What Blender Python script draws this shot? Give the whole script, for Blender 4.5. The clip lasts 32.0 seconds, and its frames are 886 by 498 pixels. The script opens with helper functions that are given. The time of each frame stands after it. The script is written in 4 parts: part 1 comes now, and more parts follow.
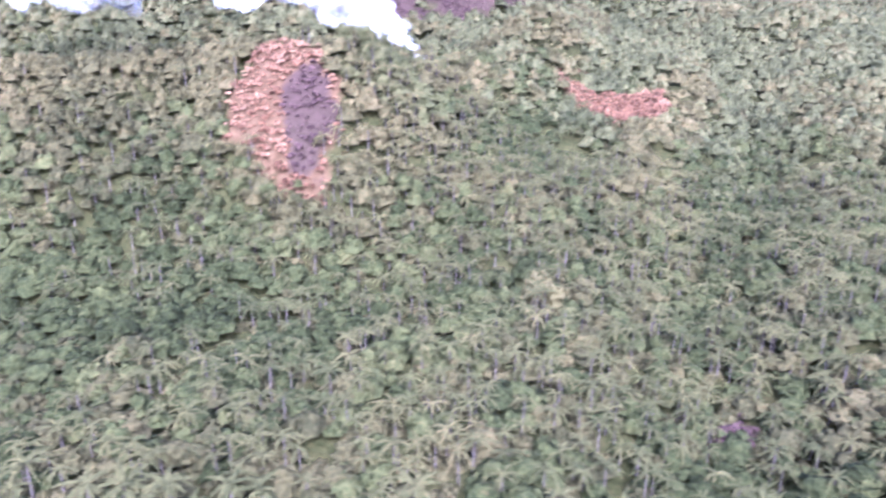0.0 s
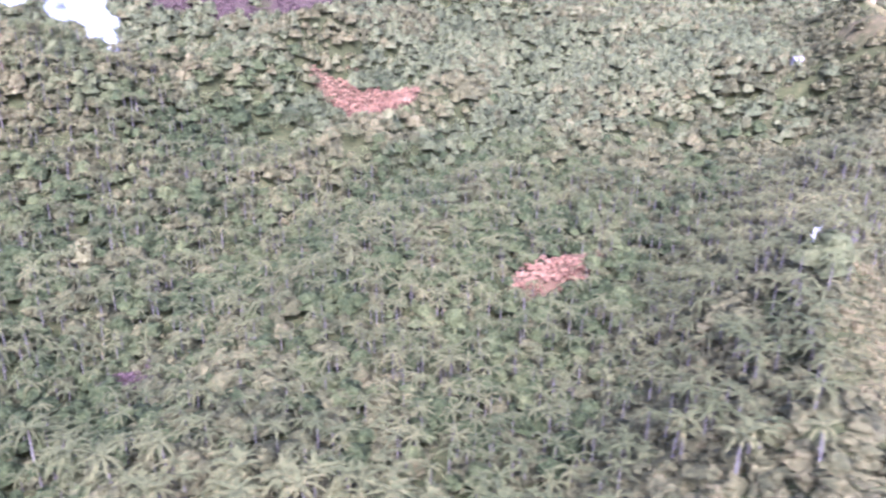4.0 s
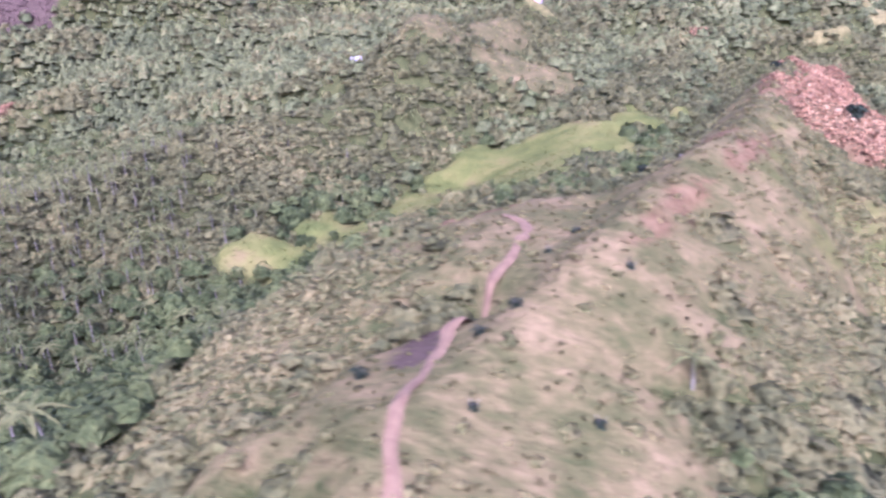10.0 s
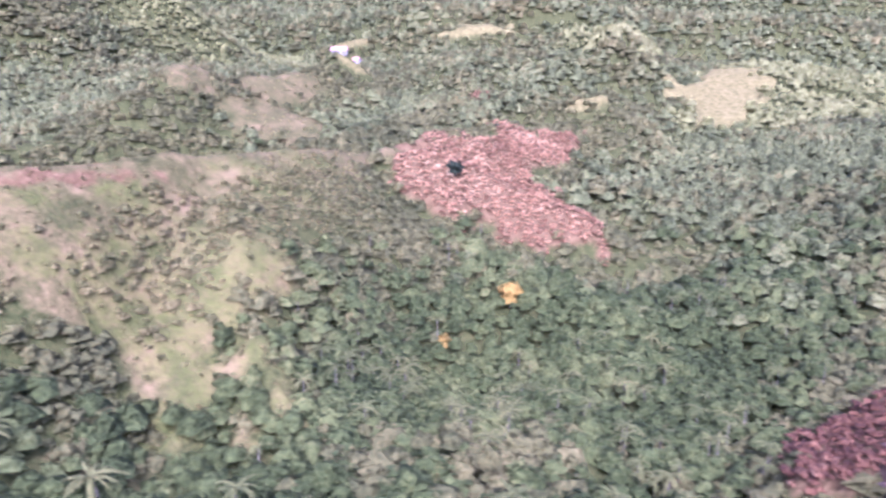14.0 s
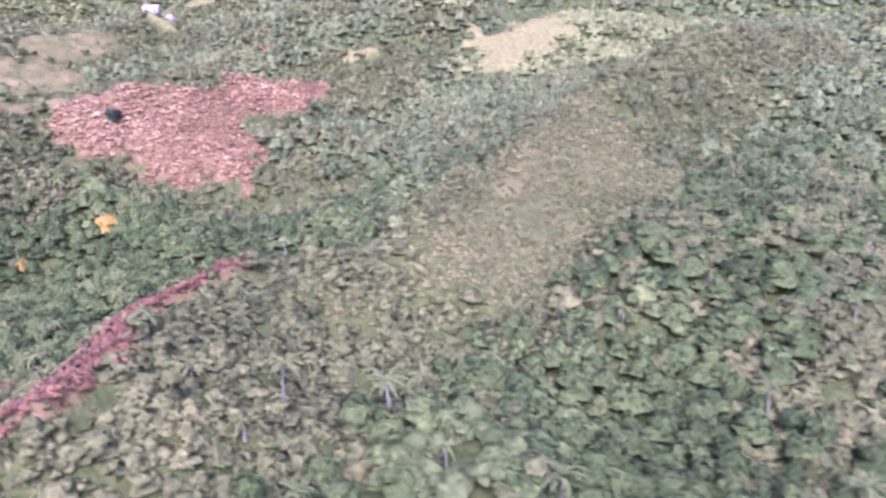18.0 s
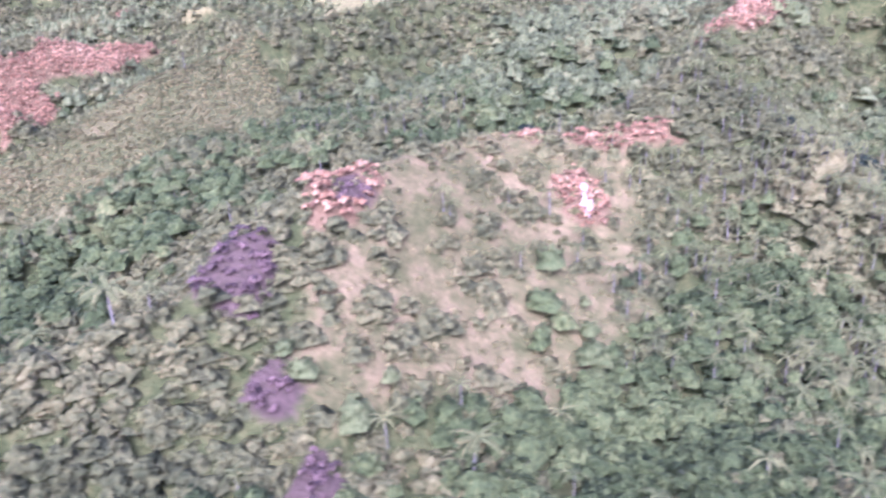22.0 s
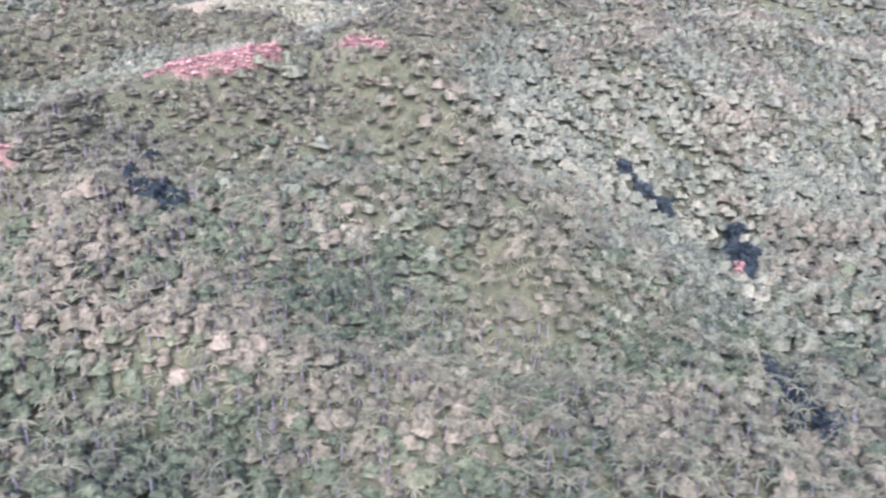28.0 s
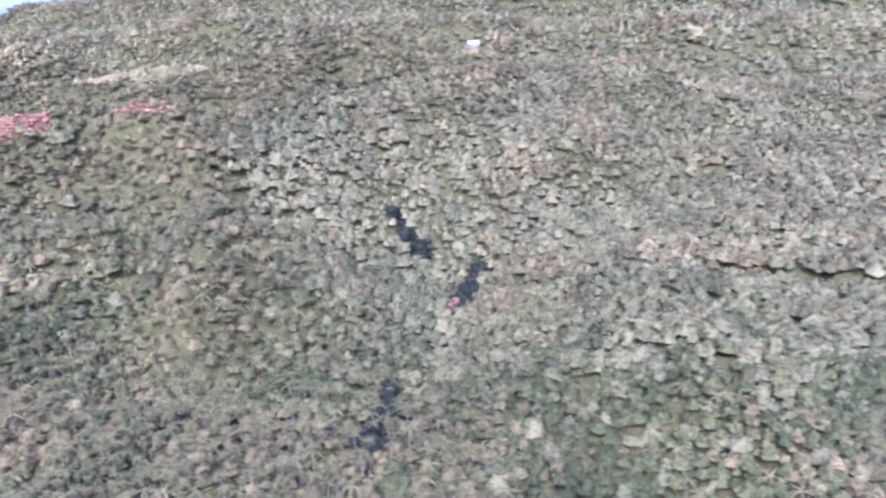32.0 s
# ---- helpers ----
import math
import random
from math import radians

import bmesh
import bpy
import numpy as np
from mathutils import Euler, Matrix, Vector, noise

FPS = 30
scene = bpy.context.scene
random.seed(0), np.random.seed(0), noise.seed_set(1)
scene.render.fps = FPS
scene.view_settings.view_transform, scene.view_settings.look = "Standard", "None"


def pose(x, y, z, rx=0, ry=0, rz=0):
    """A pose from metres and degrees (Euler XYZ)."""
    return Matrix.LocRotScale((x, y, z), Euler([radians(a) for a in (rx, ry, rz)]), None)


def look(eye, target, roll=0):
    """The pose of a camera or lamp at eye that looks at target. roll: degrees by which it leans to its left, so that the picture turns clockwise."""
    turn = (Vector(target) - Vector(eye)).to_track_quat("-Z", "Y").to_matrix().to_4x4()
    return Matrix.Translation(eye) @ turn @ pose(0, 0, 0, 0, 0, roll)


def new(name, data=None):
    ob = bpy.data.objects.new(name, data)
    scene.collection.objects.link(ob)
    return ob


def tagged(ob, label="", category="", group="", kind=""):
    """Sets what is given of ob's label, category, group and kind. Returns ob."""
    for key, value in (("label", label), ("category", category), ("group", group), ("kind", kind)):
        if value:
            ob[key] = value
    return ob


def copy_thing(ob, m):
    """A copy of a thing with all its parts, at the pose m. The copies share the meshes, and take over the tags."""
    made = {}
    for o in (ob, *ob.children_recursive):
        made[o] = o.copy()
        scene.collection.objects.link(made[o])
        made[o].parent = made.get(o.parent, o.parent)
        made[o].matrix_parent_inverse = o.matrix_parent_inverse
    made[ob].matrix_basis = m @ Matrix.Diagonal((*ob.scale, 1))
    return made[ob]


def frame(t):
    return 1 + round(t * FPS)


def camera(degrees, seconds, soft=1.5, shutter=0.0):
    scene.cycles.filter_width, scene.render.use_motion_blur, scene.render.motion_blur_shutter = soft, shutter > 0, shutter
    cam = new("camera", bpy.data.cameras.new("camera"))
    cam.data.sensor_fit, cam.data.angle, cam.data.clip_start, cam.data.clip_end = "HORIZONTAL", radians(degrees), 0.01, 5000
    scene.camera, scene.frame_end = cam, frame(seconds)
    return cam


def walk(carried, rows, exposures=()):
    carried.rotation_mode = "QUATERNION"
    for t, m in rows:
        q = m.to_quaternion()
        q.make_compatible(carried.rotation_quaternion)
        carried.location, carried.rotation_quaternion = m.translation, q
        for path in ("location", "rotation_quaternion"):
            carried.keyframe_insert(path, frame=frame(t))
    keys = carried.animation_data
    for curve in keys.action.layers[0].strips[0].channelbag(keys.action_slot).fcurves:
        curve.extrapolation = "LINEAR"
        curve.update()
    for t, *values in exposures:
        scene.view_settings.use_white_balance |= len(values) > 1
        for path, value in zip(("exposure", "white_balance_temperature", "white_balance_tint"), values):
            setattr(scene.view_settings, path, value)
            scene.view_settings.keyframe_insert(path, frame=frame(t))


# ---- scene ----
cam = camera(62.14, 32.0, soft=2.6, shutter=0.5)
PATH = [
    (0, (0.02, -0.01, 150.00), (-8.30, 93.39, 115.25), -0.24),
    (0.5, (16.18, -0.37, 149.89), (8.00, 94.03, 117.94), -1.00),
    (1, (32.29, -0.72, 149.80), (23.77, 94.19, 119.50), -0.13),
    (1.5, (48.41, -1.02, 149.80), (35.03, 91.88, 115.28), 0.86),
    (2, (64.57, -1.22, 149.94), (46.73, 89.44, 111.71), 0.74),
    (2.5, (80.69, -1.35, 150.22), (64.20, 88.78, 110.14), 1.00),
    (3, (96.70, -1.38, 150.59), (81.26, 89.70, 112.29), 0.66),
    (3.5, (112.61, -1.36, 151.05), (95.59, 90.61, 115.67), 1.04),
    (5.5, (174.91, -0.16, 153.33), (155.21, 91.76, 119.21), -0.74),
    (6, (190.85, 0.31, 153.34), (170.52, 92.72, 120.99), -1.79),
    (6.5, (206.84, 0.86, 153.22), (185.68, 93.99, 123.57), -2.19),
    (7, (222.73, 1.38, 152.94), (200.25, 94.99, 125.91), -2.31),
    (7.5, (238.48, 1.80, 152.54), (216.46, 95.65, 125.96), -1.77),
    (8, (254.30, 2.18, 152.09), (231.26, 94.89, 122.51), -1.22),
    (8.5, (270.24, 2.67, 151.56), (248.02, 94.48, 118.73), -1.00),
    (9, (286.13, 3.32, 150.99), (266.01, 94.42, 115.00), -1.21),
    (9.5, (301.94, 4.13, 150.49), (282.77, 96.07, 116.14), -2.24),
    (10, (317.76, 4.95, 150.11), (298.22, 97.07, 116.47), -2.49),
    (10.5, (333.66, 5.70, 149.97), (312.57, 97.27, 115.75), -3.10),
    (11, (349.72, 6.42, 149.97), (330.55, 99.24, 118.08), -2.87),
    (11.5, (365.89, 7.03, 149.96), (347.56, 101.13, 121.52), -2.19),
    (12, (382.20, 7.60, 149.80), (360.38, 102.28, 126.14), -1.97),
    (12.5, (398.62, 8.17, 149.52), (373.73, 102.03, 125.63), -1.32),
    (13, (415.06, 8.78, 149.18), (389.33, 102.00, 123.71), -0.80),
    (13.5, (431.43, 9.33, 148.77), (408.28, 102.84, 121.93), 0.07),
    (14, (447.66, 9.74, 148.33), (426.49, 103.78, 121.72), 0.41),
    (14.5, (463.82, 10.06, 147.95), (443.18, 104.31, 121.64), 0.33),
    (16.5, (528.43, 10.41, 147.97), (508.99, 103.93, 118.37), -0.06),
    (17, (544.48, 10.32, 147.69), (525.87, 104.04, 118.19), 0.35),
    (17.5, (560.51, 10.20, 147.32), (541.57, 103.62, 117.10), 0.05),
    (18, (576.49, 10.08, 146.82), (555.67, 102.55, 114.95), -0.82),
    (18.5, (592.46, 9.98, 146.18), (570.42, 101.69, 112.95), -1.82),
    (19, (608.43, 9.90, 145.43), (586.09, 101.07, 110.95), -2.15),
    (19.5, (624.34, 9.90, 144.60), (602.70, 100.81, 109.01), -2.27),
    (20, (640.34, 10.02, 143.77), (618.04, 100.29, 106.97), -2.90),
    (20.5, (656.47, 10.35, 143.04), (631.48, 99.56, 105.39), -4.19),
    (21, (672.74, 10.92, 142.42), (644.88, 98.71, 103.48), -5.63),
    (21.5, (689.00, 11.78, 141.95), (662.18, 99.79, 102.78), -4.91),
    (22, (705.15, 12.71, 141.65), (678.49, 101.75, 104.74), -4.16),
    (22.5, (721.30, 13.72, 141.48), (693.76, 103.55, 107.23), -3.09),
    (23, (737.50, 14.89, 141.40), (707.79, 104.55, 108.58), -2.63),
    (23.5, (753.68, 16.18, 141.46), (724.57, 105.67, 107.62), -1.73),
    (24, (769.80, 17.56, 141.67), (742.84, 106.63, 105.06), -1.16),
    (24.5, (785.83, 19.07, 142.01), (759.41, 107.40, 103.28), -0.50),
    (25, (801.82, 20.76, 142.41), (776.00, 110.01, 105.44), -0.60),
    (25.5, (817.76, 22.62, 142.80), (792.62, 113.49, 109.47), -0.20),
    (27.5, (880.61, 32.59, 143.81), (852.22, 122.45, 110.36), 0.96),
    (28, (896.14, 35.26, 143.98), (868.95, 125.62, 110.89), 0.58),
    (28.5, (911.69, 37.99, 144.15), (882.81, 128.09, 111.77), -0.44),
    (29, (927.27, 40.79, 144.33), (896.63, 130.09, 111.38), -1.48),
    (29.5, (942.87, 43.61, 144.48), (911.43, 132.63, 111.50), -1.90),
    (30, (958.46, 46.44, 144.56), (926.75, 135.75, 112.65), -2.29),
    (30.5, (974.09, 49.24, 144.52), (941.85, 139.44, 115.79), -2.35),
    (31, (989.76, 52.02, 144.39), (956.30, 142.44, 117.84), -2.28),
    (31.5, (1005.49, 54.83, 144.24), (970.32, 144.82, 118.48), -2.83),
    (32, (1021.25, 57.68, 144.10), (987.38, 148.03, 117.85), -2.40),
]
walk(cam, [(t, look(eye, target, roll)) for t, eye, target, roll in PATH],
     [(0.0, 3.26, 4520, 42), (3.0, 3.28, 4530, 42), (7.5, 3.30, 4600, 44), (10.5, 2.9, 4610, 43), (14.5, 3.1, 4540, 43), (19.0, 3.12, 4520, 42), (23.0, 3.26, 4430, 44), (28.0, 3.25, 4450, 50), (32.0, 3.14, 4490, 51)])

# ---------------------------------------------------------------- light
world = bpy.data.worlds.new("world")
scene.world = world
world.use_nodes = True
sky = world.node_tree.nodes.new("ShaderNodeTexSky")
sky.sky_type, sky.sun_disc = "NISHITA", False
sky.sun_elevation, sky.sun_rotation = radians(48), radians(165)
sky.air_density, sky.dust_density, sky.ozone_density = 0.7, 7.0, 0.6
backing = world.node_tree.nodes["Background"]
backing.inputs["Strength"].default_value = 0.12
world.node_tree.links.new(sky.outputs["Color"], backing.inputs["Color"])
sun = new("sun", bpy.data.lights.new("sun", "SUN"))
sun.data.energy, sun.data.angle, sun.data.color = 1.25, radians(14), (1.0, 0.96, 0.90)
sun.matrix_world = look((0, 0, 500), (-math.sin(radians(15)) * 300, math.cos(radians(15)) * 300, 500 - 300 * math.tan(radians(48))))

# ---------------------------------------------------------------- helpers


def lattice(ix, iy, seed):
    """Repeatable random numbers from 0 to 1 for whole-number places."""
    h = (ix.astype(np.int64) * 374761393 + iy.astype(np.int64) * 668265263 + seed * 974711) & 0x7FFFFFFF
    h = ((h ^ (h >> 13)) * 1274126177) & 0x7FFFFFFF
    return ((h ^ (h >> 16)) & 0xFFFF) / 65535.0


def rough(x, y, size, seed=0):
    """Smooth noise from -1 to 1 with features of that size in metres."""
    x, y = np.asarray(x, float) / size, np.asarray(y, float) / size
    ix, iy = np.floor(x), np.floor(y)
    fx, fy = x - ix, y - iy
    fx, fy = fx * fx * (3 - 2 * fx), fy * fy * (3 - 2 * fy)
    a, b = lattice(ix, iy, seed), lattice(ix + 1, iy, seed)
    c, d = lattice(ix, iy + 1, seed), lattice(ix + 1, iy + 1, seed)
    return 2 * ((a * (1 - fx) + b * fx) * (1 - fy) + (c * (1 - fx) + d * fx) * fy) - 1


def smooth(a, b, v):
    t = np.clip((v - a) / (b - a), 0, 1)
    return t * t * (3 - 2 * t)


def material(name, rough_ness=0.9):
    m = bpy.data.materials.new(name)
    m.use_nodes = True
    bsdf = m.node_tree.nodes["Principled BSDF"]
    bsdf.inputs["Roughness"].default_value = rough_ness
    bsdf.inputs["Specular IOR Level"].default_value = 0.15
    return m, m.node_tree.nodes, m.node_tree.links, bsdf


def noise_node(nodes, links, scale, detail=4.0):
    n = nodes.new("ShaderNodeTexNoise")
    n.inputs["Scale"].default_value, n.inputs["Detail"].default_value = scale, detail
    pos = nodes.new("ShaderNodeNewGeometry")
    links.new(pos.outputs["Position"], n.inputs["Vector"])
    return n


def ramp_node(nodes, links, source, stops):
    r = nodes.new("ShaderNodeValToRGB")
    while len(r.color_ramp.elements) < len(stops):
        r.color_ramp.elements.new(0.5)
    for e, (p, c) in zip(r.color_ramp.elements, stops):
        e.position, e.color = p, (*c, 1)
    links.new(source, r.inputs["Fac"])
    return r


def mix_node(nodes, links, fac, a, b, mode="MIX"):
    m = nodes.new("ShaderNodeMix")
    m.data_type, m.blend_type = "RGBA", mode
    for value, i in ((fac, 0), (a, 6), (b, 7)):
        if isinstance(value, (int, float)):
            m.inputs[i].default_value = value
        elif isinstance(value, tuple):
            m.inputs[i].default_value = (*value, 1)
        else:
            links.new(value, m.inputs[i])
    return m.outputs[2]


def math_node(nodes, links, op, a, b=0.0):
    m = nodes.new("ShaderNodeMath")
    m.operation = op
    for i, v in enumerate((a, b)):
        if isinstance(v, (int, float)):
            m.inputs[i].default_value = v
        else:
            links.new(v, m.inputs[i])
    return m.outputs[0]


# ---------------------------------------------------------------- materials


def leaf_material(name, stops, sheer=0.5):
    """Foliage: a tone for each plant, a little for each spray of leaves, stands of one colour in the large."""
    m, nodes, links, bsdf = material(name, 0.75)
    tone = nodes.new("ShaderNodeAttribute")
    tone.attribute_name = "tone"
    each = nodes.new("ShaderNodeNewGeometry")
    thing = nodes.new("ShaderNodeObjectInfo")
    stand = noise_node(nodes, links, 0.035, 3)
    t = math_node(nodes, links, "MULTIPLY", tone.outputs["Fac"], 0.45)
    t = math_node(nodes, links, "ADD", t, math_node(nodes, links, "MULTIPLY", each.outputs["Random Per Island"], 0.18))
    t = math_node(nodes, links, "ADD", t, math_node(nodes, links, "MULTIPLY", math_node(nodes, links, "SUBTRACT", stand.outputs["Fac"], 0.36), 0.9))
    t = math_node(nodes, links, "ADD", t, math_node(nodes, links, "MULTIPLY", thing.outputs["Random"], 0.12))
    fine = noise_node(nodes, links, 1.15, 5)
    t = math_node(nodes, links, "ADD", t, math_node(nodes, links, "MULTIPLY", math_node(nodes, links, "SUBTRACT", fine.outputs["Fac"], 0.5), 1.35))
    colour = ramp_node(nodes, links, t, stops).outputs["Color"]
    links.new(colour, bsdf.inputs["Base Color"])
    bump = nodes.new("ShaderNodeBump")
    bump.inputs["Strength"].default_value, bump.inputs["Distance"].default_value = 1.0, 1.8
    links.new(fine.outputs["Fac"], bump.inputs["Height"])
    links.new(bump.outputs["Normal"], bsdf.inputs["Normal"])
    trans = nodes.new("ShaderNodeBsdfTranslucent")
    links.new(colour, trans.inputs["Color"])
    both = nodes.new("ShaderNodeMixShader")
    both.inputs[0].default_value = sheer
    links.new(bsdf.outputs[0], both.inputs[1])
    links.new(trans.outputs[0], both.inputs[2])
    links.new(both.outputs[0], nodes["Material Output"].inputs["Surface"])
    return m


GREENS = [(0.0, (0.035, 0.042, 0.014)), (0.3, (0.063, 0.074, 0.024)), (0.55, (0.098, 0.11, 0.036)), (0.8, (0.143, 0.147, 0.05)), (1.0, (0.199, 0.187, 0.068))]
# Lighter and greyer than GREENS: distance haze put into the leaf colour.
HAZED_GREENS = [(0.0, (0.067, 0.073, 0.029)), (0.3, (0.118, 0.123, 0.05)), (0.55, (0.169, 0.167, 0.068)), (0.8, (0.224, 0.209, 0.086)), (1.0, (0.291, 0.255, 0.111))]
PALMS = [(0.0, (0.059, 0.067, 0.024)), (0.4, (0.112, 0.114, 0.041)), (0.75, (0.171, 0.156, 0.059)), (1.0, (0.245, 0.204, 0.081))]
SCRUB = [(0.0, (0.082, 0.086, 0.03)), (0.4, (0.143, 0.13, 0.048)), (0.75, (0.2, 0.163, 0.066)), (1.0, (0.26, 0.206, 0.085))]
DRY = [(0.0, (0.096, 0.045, 0.022)), (0.35, (0.170, 0.086, 0.042)), (0.7, (0.246, 0.136, 0.069)), (1.0, (0.336, 0.220, 0.122))]
ASH = [(0.0, (0.034, 0.019, 0.0155)), (0.5, (0.058, 0.033, 0.027)), (1.0, (0.095, 0.057, 0.046))]
STRAW = [(0.0, (0.046, 0.048, 0.013)), (0.4, (0.075, 0.066, 0.022)), (0.75, (0.106, 0.084, 0.032)), (1.0, (0.138, 0.102, 0.043))]
leaf_wood = leaf_material("broadleaf_foliage", GREENS)
OLIVE = [(0.0, (0.057, 0.058, 0.022)), (0.35, (0.106, 0.1, 0.039)), (0.65, (0.161, 0.141, 0.055)), (1.0, (0.25, 0.206, 0.086))]
leaf_olive = leaf_material("olive_foliage", OLIVE)
leaf_hazed = leaf_material("hazed_hill_foliage", HAZED_GREENS)
leaf_palm = leaf_material("palm_fronds", PALMS)
leaf_scrub = leaf_material("scrub_foliage", SCRUB)
leaf_dry = leaf_material("dry_brush", DRY, sheer=0.2)
leaf_maroon = leaf_material("dark_red_dry_brush", [(0.0, (0.040, 0.016, 0.011)), (0.4, (0.090, 0.038, 0.020)), (0.75, (0.150, 0.070, 0.037)), (1.0, (0.250, 0.146, 0.082))], sheer=0.15)
leaf_ash = leaf_material("charred_brush", ASH, sheer=0.0)
leaf_straw = leaf_material("dry_grass", STRAW)
leaf_meadow = leaf_material("meadow_grass_blades", [(0.0, (0.046, 0.054, 0.012)), (0.5, (0.080, 0.082, 0.020)), (1.0, (0.120, 0.104, 0.030))])
leaf_bamboo = leaf_material("pale_bamboo", [(0.0, (0.15, 0.135, 0.050)), (1.0, (0.29, 0.255, 0.105))])
leaf_yellow = leaf_material("yellow_blossom", [(0.0, (0.18, 0.13, 0.035)), (0.4, (0.34, 0.21, 0.050)), (1.0, (0.46, 0.31, 0.085))])
# For dark bushes and shrubs; on gully trees it also paints the gully's shade.
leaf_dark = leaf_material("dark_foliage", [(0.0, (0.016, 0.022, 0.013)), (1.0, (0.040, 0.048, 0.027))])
# Leaf colour raised to stand for sunlight on the far hillsides.
leaf_sunlit = leaf_material("painted_sunlight_foliage", [(0.0, (0.14, 0.140, 0.048)), (0.5, (0.225, 0.212, 0.080)), (1.0, (0.32, 0.29, 0.122))])
leaf_lime = leaf_material("yellow_green_foliage", [(0.0, (0.088, 0.102, 0.034)), (1.0, (0.190, 0.182, 0.070))])


def plain_material(name, a, b, scale, ness=0.9, relief=0.02):
    m, nodes, links, bsdf = material(name, ness)
    n = noise_node(nodes, links, scale, 6)
    big = noise_node(nodes, links, scale * 0.13, 3)
    c = ramp_node(nodes, links, n.outputs["Fac"], [(0.3, a), (0.7, b)]).outputs["Color"]
    c = mix_node(nodes, links, math_node(nodes, links, "MULTIPLY", big.outputs["Fac"], 0.5), c, tuple(v * 0.6 for v in a))
    links.new(c, bsdf.inputs["Base Color"])
    bump = nodes.new("ShaderNodeBump")
    bump.inputs["Distance"].default_value = relief
    links.new(n.outputs["Fac"], bump.inputs["Height"])
    links.new(bump.outputs["Normal"], bsdf.inputs["Normal"])
    return m


bark = plain_material("bark", (0.096, 0.078, 0.060), (0.180, 0.156, 0.126), 4.0)
dead_wood = plain_material("bleached_wood", (0.360, 0.342, 0.312), (0.468, 0.450, 0.420), 3.0)
wall_paint = plain_material("pale_wall", (0.171, 0.150, 0.131), (0.206, 0.188, 0.167), 2.0)
roof_tin = plain_material("sheet_metal_roof", (0.220, 0.189, 0.181), (0.268, 0.239, 0.230), 1.0, 0.5)
roof_red = plain_material("rusty_roof", (0.330, 0.150, 0.132), (0.408, 0.216, 0.192), 1.0, 0.6)
dark_gap = plain_material("dark_opening", (0.03, 0.03, 0.035), (0.06, 0.06, 0.065), 2.0)


def ground_material():
    m, nodes, links, bsdf = material("hill_ground", 0.95)
    bsdf.inputs["Specular IOR Level"].default_value = 0.02
    n1, n2, n3 = noise_node(nodes, links, 0.9, 6), noise_node(nodes, links, 0.11, 5), noise_node(nodes, links, 0.02, 3)
    def cover(name):
        a = nodes.new("ShaderNodeAttribute")
        a.attribute_name = name
        v = math_node(nodes, links, "ADD", a.outputs["Fac"], math_node(nodes, links, "MULTIPLY", math_node(nodes, links, "SUBTRACT", n1.outputs["Fac"], 0.5), 0.7))
        r = ramp_node(nodes, links, v, [(0.3, (0, 0, 0)), (0.65, (1, 1, 1))])
        return r.outputs["Color"]
    n4 = noise_node(nodes, links, 0.35, 4)
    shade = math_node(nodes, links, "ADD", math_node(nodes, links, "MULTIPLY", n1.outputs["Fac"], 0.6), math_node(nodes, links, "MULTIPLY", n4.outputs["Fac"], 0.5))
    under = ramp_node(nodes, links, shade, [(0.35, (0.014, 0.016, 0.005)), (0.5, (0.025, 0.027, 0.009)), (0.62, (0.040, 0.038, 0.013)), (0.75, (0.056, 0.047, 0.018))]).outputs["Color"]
    streak = nodes.new("ShaderNodeTexNoise")
    streak.inputs["Scale"].default_value, streak.inputs["Detail"].default_value = 1.0, 5.0
    stretch = nodes.new("ShaderNodeVectorMath")
    stretch.operation, stretch.inputs[1].default_value = "MULTIPLY", (0.5, 1.3, 1.3)
    links.new(nodes.new("ShaderNodeNewGeometry").outputs["Position"], stretch.inputs[0])
    links.new(stretch.outputs[0], streak.inputs["Vector"])
    dry = math_node(nodes, links, "ADD", n2.outputs["Fac"], math_node(nodes, links, "MULTIPLY", math_node(nodes, links, "SUBTRACT", n4.outputs["Fac"], 0.5), 0.7))
    dry = math_node(nodes, links, "ADD", dry, math_node(nodes, links, "MULTIPLY", math_node(nodes, links, "SUBTRACT", streak.outputs["Fac"], 0.5), 0.6))
    straw = ramp_node(nodes, links, dry, [(0.2, (0.028, 0.028, 0.010)), (0.4, (0.048, 0.041, 0.016)), (0.56, (0.074, 0.055, 0.024)), (0.78, (0.115, 0.078, 0.039))]).outputs["Color"]
    soil = ramp_node(nodes, links, shade, [(0.35, (0.046, 0.024, 0.012)), (0.55, (0.076, 0.042, 0.022)), (0.75, (0.116, 0.072, 0.039))]).outputs["Color"]
    ash = ramp_node(nodes, links, n1.outputs["Fac"], [(0.25, (0.0240, 0.0140, 0.0125)), (0.8, (0.0550, 0.0320, 0.0290))]).outputs["Color"]
    # Pale bare ground, lightened further for sunlight painted on the far tops.
    pale = ramp_node(nodes, links, n4.outputs["Fac"], [(0.3, (0.0488, 0.0429, 0.0147)), (0.5, (0.0976, 0.0772, 0.0294)), (0.7, (0.1352, 0.1084, 0.0469))]).outputs["Color"]
    lawn = ramp_node(nodes, links, n2.outputs["Fac"], [(0.3, (0.038, 0.043, 0.011)), (0.45, (0.062, 0.062, 0.016)), (0.58, (0.084, 0.074, 0.022)), (0.72, (0.092, 0.068, 0.028))]).outputs["Color"]
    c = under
    for name, what in (("straw", straw), ("lawn", lawn), ("pale", pale), ("soil", soil), ("ash", ash)):
        c = mix_node(nodes, links, cover(name), c, what)
    c = mix_node(nodes, links, math_node(nodes, links, "MULTIPLY", n3.outputs["Fac"], 0.3), c, (0.050, 0.050, 0.018))
